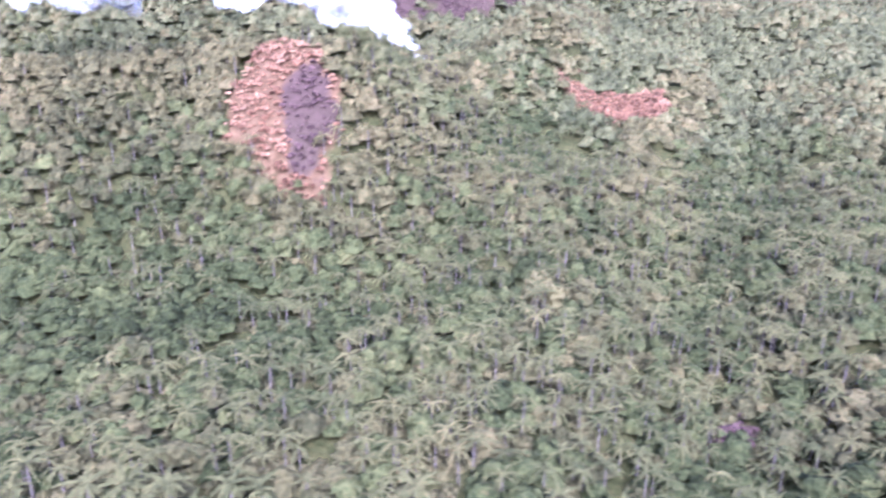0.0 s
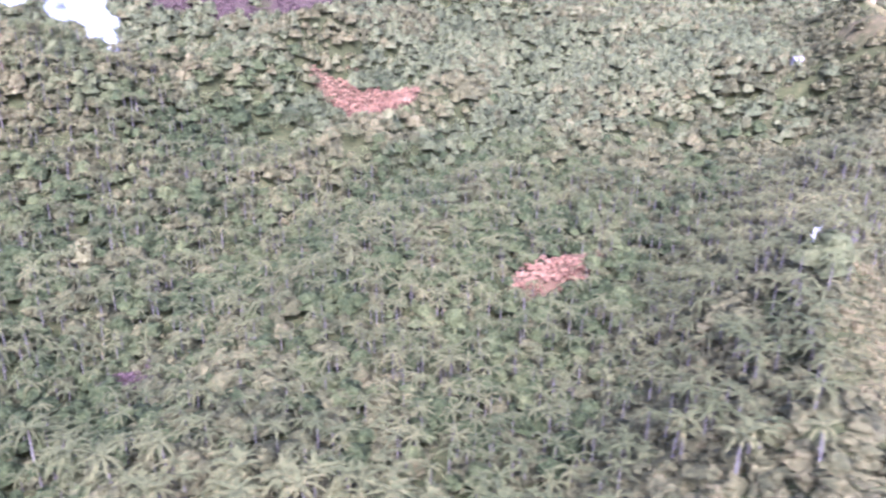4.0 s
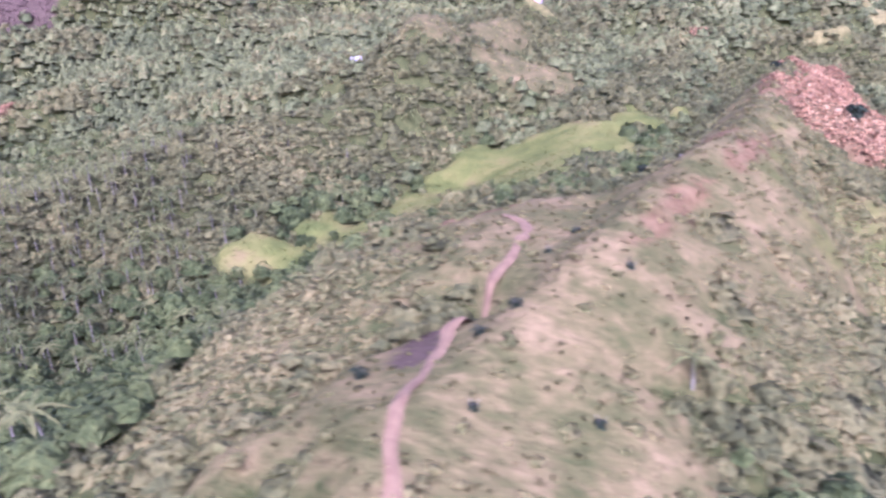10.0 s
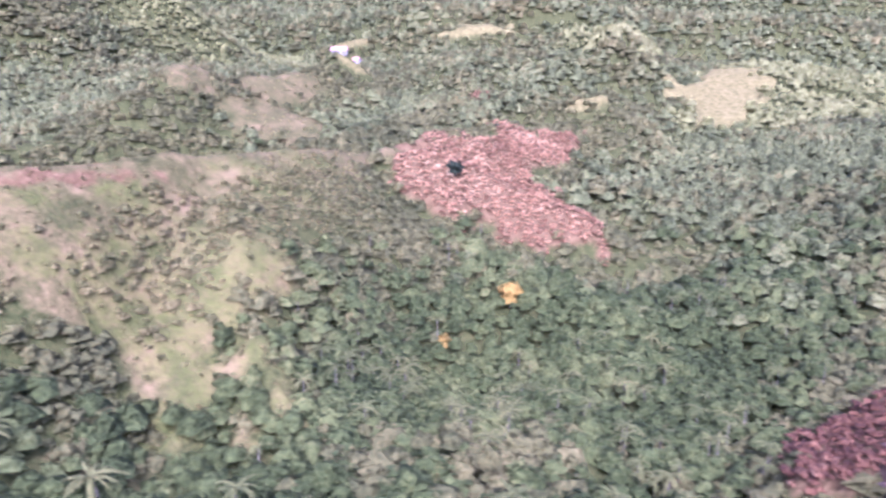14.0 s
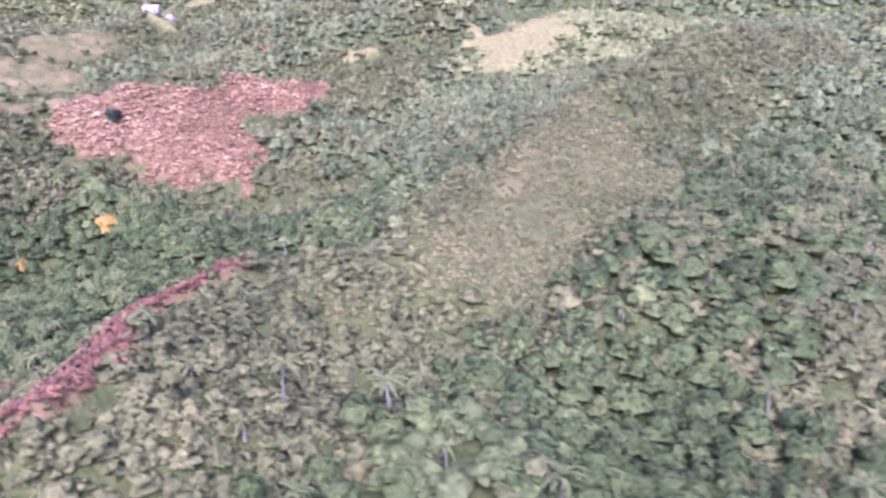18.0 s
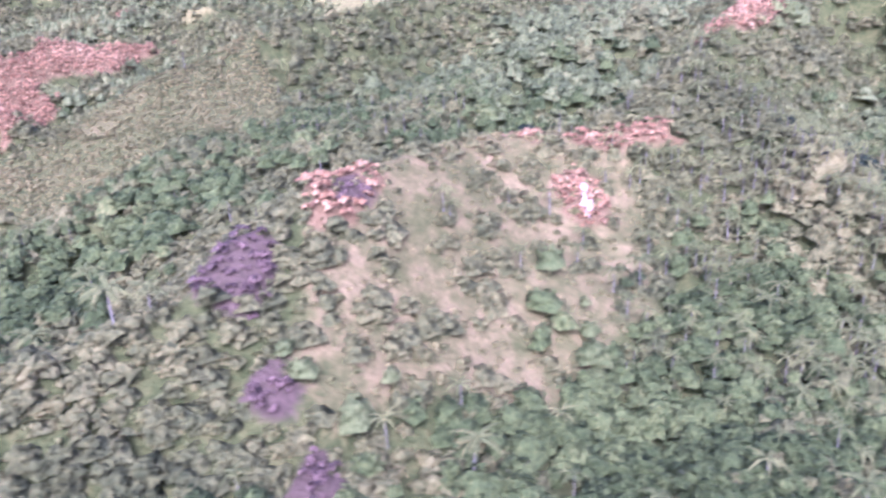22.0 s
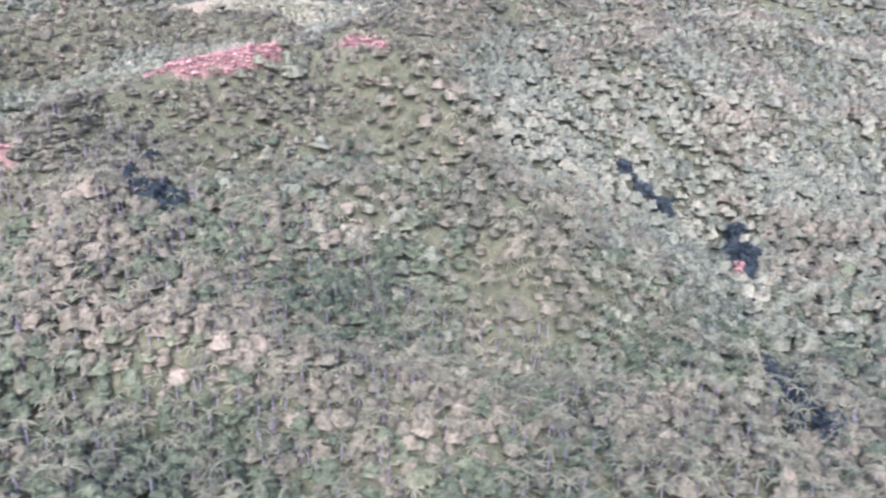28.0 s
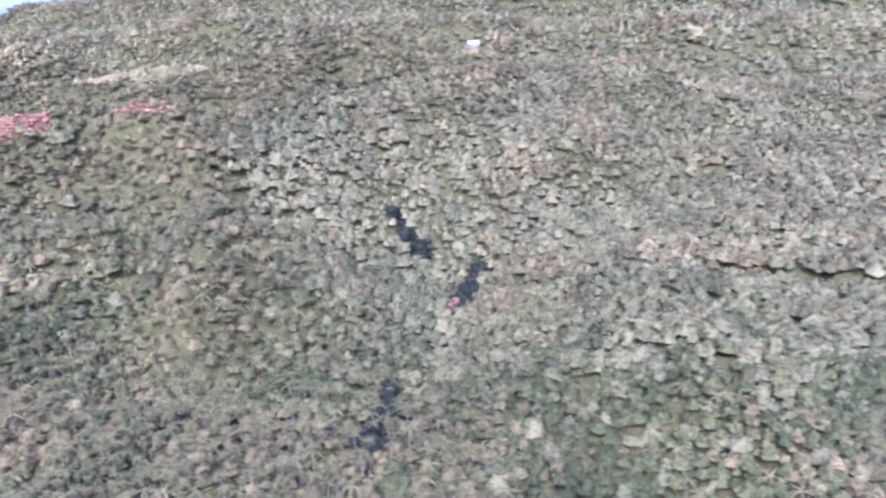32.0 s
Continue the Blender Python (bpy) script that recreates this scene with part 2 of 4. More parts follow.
    links.new(c, bsdf.inputs["Base Color"])
    bump = nodes.new("ShaderNodeBump")
    bump.inputs["Strength"].default_value, bump.inputs["Distance"].default_value = 0.9, 0.5
    links.new(n1.outputs["Fac"], bump.inputs["Height"])
    links.new(bump.outputs["Normal"], bsdf.inputs["Normal"])
    return m


ground_look = ground_material()

# ---------------------------------------------------------------- the lie of the land
# Crest lines and valley lines, x, y and height along each; the slopes run smoothly between them.
RELIEF = {}
RELIEF["crest_west"] = [(-420, 150, 120.0), (-250, 180, 126.0), (-120, 208, 131.5), (-45, 207, 137.0), (-10, 258, 125.2), (12, 320, 142.3), (35, 392, 137.1)]
RELIEF["foot_west"] = [(-420, 40, 70.0), (-150, 70, 72.0), (-70, 120, 86.9), (-20, 125, 84.2)]
RELIEF["valley_palms"] = [(20, -120, 62.0), (35, 40, 70.0), (40, 110, 76.1), (45, 170, 81.7), (80, 240, 87.0), (100, 300, 96.2), (110, 360, 106.1), (130, 440, 129.1), (160, 560, 137.9)]
RELIEF["crest_snag"] = [(150, -80, 90.0), (155, 60, 104.2), (168, 125, 112.2), (182, 165, 109.7), (202, 210, 115.4), (228, 265, 116.6), (245, 305, 133.5), (240, 340, 141.8), (262, 400, 132.4), (275, 480, 145.6)]
RELIEF["valley_fields"] = [(215, -60, 75.0), (222, 60, 94.5), (228, 130, 83.0), (248, 180, 89.3), (275, 240, 88.4), (300, 300, 101.6), (320, 360, 108.5), (330, 430, 118.1)]
RELIEF["crest_grass"] = [(280, -60, 105.0), (302, 50, 119.8), (318, 80, 124.5), (340, 130, 126.8), (352, 175, 124.0), (368, 245, 115.2), (388, 310, 117.8), (405, 370, 113.8), (435, 415, 112.0), (445, 460, 128.8)]
RELIEF["spur_pink"] = [(368, 245, 115.3), (398, 262, 110.1), (430, 266, 96.7), (452, 262, 91.6)]
RELIEF["valley_yellow_tree"] = [(400, -60, 65.0), (408, 60, 85.0), (412, 120, 83.5), (420, 170, 66.7), (440, 205, 81.7), (470, 250, 77.0), (488, 310, 88.3), (505, 380, 94.2), (530, 450, 108.0)]
RELIEF["crest_red"] = [(470, -40, 88.1), (496, 40, 97.8), (514, 88, 102.4), (508, 112, 103.5), (512, 134, 102.5), (528, 152, 101.0), (542, 170, 100.9), (555, 202, 112.9), (568, 236, 120.7), (580, 270, 128.9), (600, 315, 129.8), (613, 352, 140.3), (640, 392, 137.1), (675, 430, 135.6)]
RELIEF["valley_mid"] = [(570, -40, 78.0), (585, 60, 86.2), (590, 120, 86.8), (606, 170, 101.7), (615, 225, 98.6), (640, 300, 102.9), (690, 330, 116.7)]
RELIEF["crest_burnt"] = [(600, -20, 92.1), (622, 60, 102.3), (642, 95, 102.7), (648, 125, 109.0), (662, 172, 105.5), (690, 200, 101.8), (715, 225, 116.6), (730, 272, 122.7), (750, 330, 130.0), (772, 420, 148.2), (778, 500, 167.3), (830, 600, 152.0)]
RELIEF["valley_low"] = [(690, -40, 70.0), (698, 60, 83.8), (706, 115, 67.2), (732, 148, 71.3), (790, 180, 71.8), (857, 216, 41.7), (935, 250, 47.4), (1010, 200, 30.7)]
RELIEF["crest_east"] = [(750, 330, 126.4), (800, 325, 126.3), (828, 300, 92.4), (848, 268, 88.0), (862, 245, 72.7)]
RELIEF["ravine_east"] = [(935, 250, 31.1), (928, 300, 47.6), (915, 345, 48.4), (900, 390, 69.4), (870, 440, 103.2)]
RELIEF["slope_far_east"] = [(1100, 180, 50.0), (1030, 290, 60.3), (1000, 350, 63.3), (1060, 400, 72.1), (1040, 510, 78.7), (1000, 560, 80.4)]
RELIEF["shoulder_east"] = [(905, 415, 87.5), (932, 457, 102.0), (930, 560, 103.1), (925, 680, 132.8)]
RELIEF["hollow_east"] = [(960, 380, 58.8), (990, 450, 59.5), (1100, 620, 74.9)]
RELIEF["crest_northwest"] = [(-400, 420, 158.0), (-200, 410, 169.0), (-130, 430, 175.0), (-50, 430, 176.0), (6, 430, 174.7), (30, 480, 186.8), (20, 560, 188.4), (75, 600, 195.1)]
RELIEF["gully_red"] = [(448, 40, 75.1), (453, 100, 79.0), (460, 160, 73.1), (474, 188, 75.1)]
RELIEF["bench_palms"] = [(108, 50, 84.1), (118, 130, 79.6), (126, 190, 86.4), (132, 260, 97.3)]
RELIEF["spur_burnt"] = [(726, 235, 106.0), (745, 195, 94.0), (757, 168, 82.0)]
RELIEF["foot_burnt"] = [(746, 133, 64.6), (800, 150, 52.2), (850, 140, 40.9)]
RELIEF["gully_west"] = [(22, 225, 96.5), (42, 285, 103.2), (62, 340, 116.0)]
RELIEF["gully_pink"] = [(768, 245, 84.6), (786, 282, 85.2), (778, 312, 99.6)]
RELIEF["shoulder_north"] = [(824, 454, 121.9), (855, 474, 117.9), (852, 585, 144.0)]
RELIEF["hill_north"] = [(350, 505, 142.2), (372, 540, 148.0)]
RELIEF["hill_bare"] = [(480, 362, 88.3), (505, 438, 103.9), (520, 560, 130.7), (545, 600, 138.2)]
RELIEF["far_a"] = [(-900, 1050, 140.0), (-300, 1020, 150.0), (-60, 1060, 200.0), (130, 1080, 190.0), (350, 1000, 200.0), (650, 1120, 178.0), (950, 1130, 165.0), (1300, 1180, 150.0), (1800, 1200, 160.0)]
RELIEF["far_b"] = [(-1200, 1500, 150.0), (-540, 1470, 165.0), (-440, 1460, 275.0), (-100, 1450, 285.0), (300, 1500, 285.0), (700, 1400, 268.0), (1100, 1500, 262.0), (1700, 1600, 270.0), (2600, 1700, 280.0)]
RELIEF["far_c"] = [(-3200, 2600, 330.0), (-1900, 2620, 330.0), (-1100, 2650, 150.0), (-200, 2700, 420.0), (300, 2700, 480.0), (1200, 2600, 460.0), (3500, 2800, 520.0)]
RELIEF["far_low"] = [(-700, 800, 120.0), (0, 830, 115.0), (300, 820, 105.0), (700, 860, 110.0), (1300, 900, 95.0), (2200, 1100, 85.0)]
RELIEF["south"] = [(-600, -300, 60.0), (200, -300, 50.0), (700, -300, 45.0), (1300, -300, 30.0)]
RELIEF["edge_west"] = [(-900, 0, 80.0), (-800, 500, 140.0)]
RELIEF["edge_east"] = [(1500, 0, 40.0), (1500, 500, 90.0)]
RELIEF["spur_knob"] = [(75, 600, 195.1), (109, 605, 167.9), (138, 610, 147.7), (158, 614, 136.7)]
RELIEF["crest_rim"] = [(185, 620, 138.6), (208, 610, 147.9), (256, 610, 154.0), (302, 612, 164.6), (347, 610, 166.0), (390, 600, 158.0), (425, 578, 164.0), (452, 555, 166.8), (478, 590, 150.2)]
RELIEF["valley_knob"] = [(150, 520, 125.8), (165, 620, 132.0), (190, 760, 120.0)]
RELIEF["spur_grass"] = [(354, 178, 124.6), (367, 158, 113.8), (373, 147, 107.7), (382, 136, 96.7), (392, 122, 90.0)]
RELIEF["bench_grass"] = [(302, 46, 119.5), (303, 68, 119.0), (307, 92, 120.0), (312, 112, 119.0)]
RELIEF["knob_bare"] = [(438, 432, 133.7), (446, 424, 120.0)]


def along(line, x, y):
    """Squared distance from a line, and the height of its nearest place."""
    v = np.array(line, float)
    best, height = np.full(np.shape(x), 1e18), np.zeros(np.shape(x))
    for (ax, ay, az), (bx, by, bz) in zip(v[:-1], v[1:]):
        dx, dy = bx - ax, by - ay
        t = np.clip(((x - ax) * dx + (y - ay) * dy) / (dx * dx + dy * dy), 0, 1)
        d2 = (x - ax - t * dx) ** 2 + (y - ay - t * dy) ** 2
        near = d2 < best
        best = np.where(near, d2, best)
        height = np.where(near, az + t * (bz - az), height)
    return best, height


def cover_top(x, y):
    """Height of the top of the plant cover."""
    x, y = np.asarray(x, float), np.asarray(y, float)
    total, weight = np.zeros(x.shape), np.zeros(x.shape)
    for name, line in RELIEF.items():
        d2, h = along(line, x, y)
        fall = -0.6 if name.startswith(("crest", "spur")) else 0.2 if name.startswith(("valley", "gully", "ravine")) else 0.0
        h = h + fall * np.minimum(np.sqrt(d2), 26.0)
        w = (d2 + 16.0) ** -1.4
        total, weight = total + w * h, weight + w
    return total / weight


def patch(x, y, cx, cy, rx, ry, turn=0.0, edge=0.25, seed=0):
    """1 inside an uneven oval, 0 outside."""
    c, s = math.cos(radians(turn)), math.sin(radians(turn))
    u, v = ((x - cx) * c + (y - cy) * s) / rx, (-(x - cx) * s + (y - cy) * c) / ry
    r = np.sqrt(u * u + v * v) + 0.22 * rough(x, y, min(rx, ry) * 0.6, seed + 11) + 0.12 * rough(x, y, min(rx, ry) * 0.22, seed + 12)
    return 1 - smooth(1 - edge, 1 + edge, r)


def many(x, y, ovals, edge=0.25):
    out = np.zeros(np.shape(x))
    for i, o in enumerate(ovals):
        out = np.maximum(out, patch(x, y, *o, edge=edge, seed=i))
    return out


# Ovals: x, y, half length, half width, turn. Outlines: corners in turn.
CUT_BRUSH = [(125, 174, 15, 6, 40), (466, 98, 15, 4, 65), (652, 131, 6, 12, 0), (690, 175, 6, 7, 0),
             (670, 186, 12, 3, 8), (700, 199, 16, 3, 24), (733, 282, 8, 28, -25), (767, 342, 7, 14, -20), (372, 443, 8, 4, 0), (928, 316, 2, 6, 0)]
FIRE_RING = [(-71, 177), (-73, 190), (-66, 203), (-55, 209), (-46, 201), (-40, 186), (-40, 176), (-45, 166), (-54, 165), (-60, 172)]
FIRE_HEART = [(-59, 190), (-54, 199), (-49, 199), (-43, 187), (-42, 177), (-46, 169), (-51, 169), (-55, 180)]
TORN_BRUSH = [(19, 291), (30, 303), (48, 311), (58, 294), (64, 280), (56, 268), (46, 266), (38, 282), (24, 282)]
SPUR_BRUSH = [(376, 238), (377, 262), (381, 278), (388, 292), (408, 363), (435, 402), (433, 370), (420, 335), (416, 308), (434, 300), (449, 262), (445, 253), (423, 244), (409, 238), (398, 236), (386, 233)]
CREST_BRUSH = [(478, 118), (484, 138), (500, 143), (513, 131), (505, 114), (511, 96), (510, 77), (498, 74), (484, 86), (495, 102), (492, 114)]
# Shaded gullies, where the shade is put into the leaf colour.
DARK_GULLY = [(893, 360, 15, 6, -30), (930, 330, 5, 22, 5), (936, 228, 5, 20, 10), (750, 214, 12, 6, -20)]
FAR_BURN = [(-165, 412), (-131, 430), (-48, 430), (10, 432), (8, 405), (-20, 372), (-50, 354), (-83, 352), (-120, 363)]
CHARRED = [(653, 131, 3, 6, 0), (646, 102, 5.5, 8, 0), (657, 88, 3, 5, 20), (667, 79, 2.5, 6, 20), (41, 114, 3, 6, -30), (301.5, 66, 3, 5, 0), (494, 118, 9, 3, 60)]
BARE_SOIL = [(328, 96, 1.5, 14, -23), (343, 130, 1.5, 24, -21), (179, 100, 2, 10, -20), (288, 126, 9, 2.5, -40), (262, 153, 6, 2, 20),
             (379, 280, 5, 18, -15), (365, 82, 2, 3, 0), (660, 182, 10, 3, 10), (300, 112, 6, 5, 0), (338, 138, 3, 12, -12)]
LIME_PATCHES = [(746, 298, 7, 14, -20), (171, 120, 6, 8, 0), (364, 88, 6, 8, 20), (-32, 205, 15, 12, 0), (755, 153, 6, 5, 0), (783, 148, 12, 3.5, -35), (694, 140, 5, 14, 20), (664, 95, 7, 8, 0), (560, 97, 7, 11, 20), (618, 72, 6, 6, 0)]
FIELD = [(229, 167), (238, 179), (246, 198), (262, 248), (279, 272), (319, 281), (350, 300), (343, 277), (322, 242), (316, 191), (308, 166), (302, 146), (280, 148), (262, 158), (246, 163), (237, 161)]
GRASS_HILL = [(288, 347, 24, 30, -10), (243, 337, 16, 20, 0), (268, 395, 12, 40, -15)]
DRY_RIDGE = [(552, 192, 11, 42, -18), (176, 105, 9, 36, -12), (343, 86, 10, 20, -25), (281, 80, 16, 30, -15), (276, 128, 26, 16, -30), (361, 142, 9, 26, -4), (374, 192, 11, 36, -6)]
GRASS_CREST = [(288, 20), (318, 30), (336, 56), (344, 92), (360, 78), (378, 96), (386, 122), (380, 144), (374, 166), (369, 205), (372, 245), (396, 300), (400, 335), (384, 322),
               (360, 262), (346, 205), (334, 165), (324, 132), (304, 108), (296, 70)]
BUSHY_SLOPE = [(331, 68), (336, 86), (348, 104), (360, 118), (372, 120), (376, 104), (360, 74), (345, 60), (332, 56)]
EAST_SLOPE = [(343, 104), (350, 150), (360, 195), (372, 215), (378, 165), (386, 140), (391, 116), (380, 100), (362, 112)]
LUSH = [(455, 190, 28, 90, -8), (600, 170, 22, 80, -8), (640, 270, 30, 40, 0), (800, 230, 40, 50, 0), (820, 380, 50, 60, 0)]
RED_SHOULDER = [(526, 130), (546, 196), (566, 256), (584, 246), (592, 206), (580, 168), (560, 152)]
BURNT_SHOULDER = [(648, 104), (666, 86), (688, 112), (702, 142), (710, 188), (694, 202), (664, 188), (650, 150)]
# Clearings and bare tops; sun on the far rims is put into their colour.
PALE_HILL = [(854, 585, 7, 7, 0), (280, 470, 14, 6, 0), (347, 607, 40, 7, 5), (238, 610, 20, 5, 0), (438, 430, 15, 4, 10)]
BARE_HILL = [(483, 515), (505, 575), (522, 590), (547, 580), (553, 541), (528, 474), (507, 436), (495, 463), (489, 495)]
# Far woods in sun; the sunlight is painted by pale leaves.
SUNLIT_WOOD = [(95, 588, 42, 44, 0), (440, 565, 40, 20, -20), (600, 520, 60, 60, 0), (575, 590, 70, 50, 20), (90, 690, 100, 80, 0), (500, 460, 34, 16, 20), (540, 470, 60, 26, 0), (150, 575, 80, 12, -20)]


def outline(x, y, corners, edge=3.0, seed=0):
    """1 inside an outline, 0 outside, with an uneven edge some metres wide."""
    v = np.array(corners, float)
    ring = np.concatenate([v, v[:1]])
    inside = np.zeros(np.shape(x), bool)
    for (ax, ay), (bx, by) in zip(ring[:-1], ring[1:]):
        inside ^= ((ay > y) != (by > y)) & (x < (bx - ax) * (y - ay) / (by - ay if by != ay else 1e-9) + ax)
    d2, _ = along([(px, py, 0) for px, py in ring], x, y)
    d = np.where(inside, 1, -1) * np.sqrt(d2) + edge * (0.8 * rough(x, y, 11, seed + 31) + 0.5 * rough(x, y, 4, seed + 32))
    return smooth(-edge * 0.5, edge * 0.5, d)


def cut(x, y):
    return np.maximum.reduce([many(x, y, CUT_BRUSH), outline(x, y, SPUR_BRUSH, 8), outline(x, y, CREST_BRUSH, 4), outline(x, y, FIRE_RING, 5), outline(x, y, TORN_BRUSH, 8)])


def charred(x, y):
    return np.maximum.reduce([many(x, y, CHARRED), outline(x, y, FIRE_HEART, 4), 0.75 * outline(x, y, FAR_BURN, 12)])


def cut_only(x, y):
    return cut(x, y) * (1 - charred(x, y))


def meadow(x, y):
    return outline(x, y, FIELD, 13)


def lime_wood(x, y):
    """Patches of yellow-green bushes in the woods."""
    return many(x, y, LIME_PATCHES, 0.4)


def straw(x, y):
    return np.maximum(outline(x, y, GRASS_CREST, 15) * (1 - outline(x, y, BUSHY_SLOPE, 9)), np.maximum(0.85 * many(x, y, GRASS_HILL, 0.5), 0.66 * outline(x, y, BURNT_SHOULDER, 9)))


def pale_sunlit_ground(x, y):
    """Bare and grassy tops among the woods, paler for sunlight put into their colour."""
    return np.maximum(many(x, y, PALE_HILL, 0.4), outline(x, y, BARE_HILL, 16))


def hollow(x, y):
    """1 in valleys and gullies, -1 on crests, by the height of the land all round."""
    here = cover_top(x, y)
    ring = sum(cover_top(x + 32 * math.cos(a), y + 32 * math.sin(a)) for a in np.arange(6) * math.pi / 3) / 6
    return np.clip((ring - here) / 5.0, -1, 1)


def low_cover(x, y):
    """Ridge tops and shoulders under low scrub."""
    return np.maximum.reduce([many(x, y, DRY_RIDGE, 0.85), 0.8 * outline(x, y, RED_SHOULDER, 15), 0.4 * outline(x, y, BURNT_SHOULDER, 7)])


def open_ground(x, y):
    """1 where no trees stand."""
    return np.maximum.reduce([cut(x, y), charred(x, y), many(x, y, BARE_SOIL), meadow(x, y), straw(x, y), low_cover(x, y), pale_sunlit_ground(x, y)])


def wood_height(x, y):
    """How far the ground lies below the top of the cover."""
    wide_open = np.maximum.reduce([outline(x, y, SPUR_BRUSH, 8), outline(x, y, CREST_BRUSH, 4), 0.6 * outline(x, y, FAR_BURN, 12), meadow(x, y), straw(x, y), low_cover(x, y), pale_sunlit_ground(x, y)])
    return 0.4 + 4.6 * (1 - np.maximum(wide_open, 0.75 * open_ground(x, y)))


def ground_height(x, y):
    far = smooth(560, 900, y)
    lumps = (1 - open_ground(x, y)) * (0.9 * rough(x, y, 5.0, 5) + 0.6 * rough(x, y, 2.6, 6))
    return cover_top(x, y) - wood_height(x, y) + lumps + 1.3 * rough(x, y, 23, 1) + 0.6 * rough(x, y, 9, 2) + far * (24 * (0.5 - np.abs(rough(x, y, 210, 3))) + 7 * rough(x, y, 70, 4))


def mesh_from(name, verts, faces, looks, smooth_shade=False, tones=None):
    me = bpy.data.meshes.new(name)
    verts, faces = np.asarray(verts, np.float32), np.asarray(faces, np.int32)
    k = faces.shape[1]
    me.vertices.add(len(verts))
    me.vertices.foreach_set("co", verts.ravel())
    me.loops.add(faces.size)
    me.loops.foreach_set("vertex_index", faces.ravel())
    me.polygons.add(len(faces))
    me.polygons.foreach_set("loop_start", np.arange(0, faces.size, k, dtype=np.int32))
    me.update(calc_edges=True)
    if smooth_shade:
        me.polygons.foreach_set("use_smooth", np.ones(len(faces), bool))
    if tones is not None:
        a = me.attributes.new("tone", "FLOAT", "POINT")
        a.data.foreach_set("value", np.asarray(tones, np.float32))
    me.materials.append(looks)
    return me


def steps(stops):
    """Grid lines: (from, to, step) one after another."""
    out = []
    for a, b, s in stops:
        out.extend(np.arange(a, b, s))
    return np.array(out)


def build_ground():
    gx = steps([(-4000, -1200, 200), (-1200, -400, 40), (-400, -140, 10), (-140, 1090, 3.3), (1090, 1500, 10), (1500, 2400, 40), (2400, 5001, 200)])
    gy = steps([(-2000, -400, 200), (-400, 30, 20), (30, 60, 5), (60, 235, 3.3), (235, 330, 3.5), (330, 640, 7), (640, 1600, 13), (1600, 5001, 100)])
    x, y = (a.ravel() for a in np.meshgrid(gx, gy))
    z = ground_height(x, y)
    nx, ny = len(gx), len(gy)
    i = (np.arange(ny - 1)[:, None] * nx + np.arange(nx - 1)[None, :]).ravel()
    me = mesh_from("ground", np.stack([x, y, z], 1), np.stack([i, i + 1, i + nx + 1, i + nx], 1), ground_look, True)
    for name, value in (("soil", np.maximum(many(x, y, BARE_SOIL), cut(x, y))), ("ash", charred(x, y)), ("lawn", np.maximum(meadow(x, y), 0.46 * outline(x, y, EAST_SLOPE, 14))),
                        ("straw", np.maximum(straw(x, y), 0.5 * low_cover(x, y))), ("pale", pale_sunlit_ground(x, y))):
        me.attributes.new(name, "FLOAT", "POINT").data.foreach_set("value", value.astype(np.float32))
    return tagged(new("ground", me), "steep hilly ground of grass, undergrowth and reddish soil", "ground", kind="structure")


build_ground()

# ---------------------------------------------------------------- plants: patterns


def turn_to(n):
    """Frames whose third axis is n, as rows of right, ahead, up."""
    ref = np.where(np.abs(n[:, 2:3]) > 0.9, [[1.0, 0, 0]], [[0, 0, 1.0]])
    a = np.cross(ref, n)
    a /= np.linalg.norm(a, axis=1, keepdims=True)
    return a, np.cross(n, a), n


def crown_pattern(rng, sprays, sides, spread=0.5, low=-0.25, flat=0.75):
    """A crown of radius 1 whose foot is at 0: overlapping domed sprays of leaves."""
    n = rng.normal(size=(sprays * 3, 3))
    n /= np.linalg.norm(n, axis=1, keepdims=True)
    n = n[n[:, 2] > low][:sprays]
    k = len(n)
    c = n * rng.uniform(0.45, 0.95, (k, 1)) * [1, 1, flat] + [0, 0, flat * 0.9]
    tilt = n + rng.normal(scale=0.4, size=(k, 3)) + [0, 0, 0.35]
    tilt /= np.linalg.norm(tilt, axis=1, keepdims=True)
    a, b, up = turn_to(tilt)
    size = rng.uniform(0.6, 1.2, (k, 1)) * spread
    verts = [c + up * size * 0.3]
    for j in range(sides):
        ang = 2 * math.pi * j / sides + rng.uniform(-0.35, 0.35, (k, 1))
        r = size * rng.uniform(0.65, 1.15, (k, 1))
        verts.append(c + a * np.cos(ang) * r + b * np.sin(ang) * r - up * size * rng.uniform(0.1, 0.45, (k, 1)))
    verts = np.stack(verts, 1).reshape(-1, 3)
    base = np.arange(k)[:, None] * (sides + 1)
    faces = np.concatenate([np.concatenate([base, base + 1 + j, base + 1 + (j + 1) % sides], 1) for j in range(sides)])
    return verts, faces


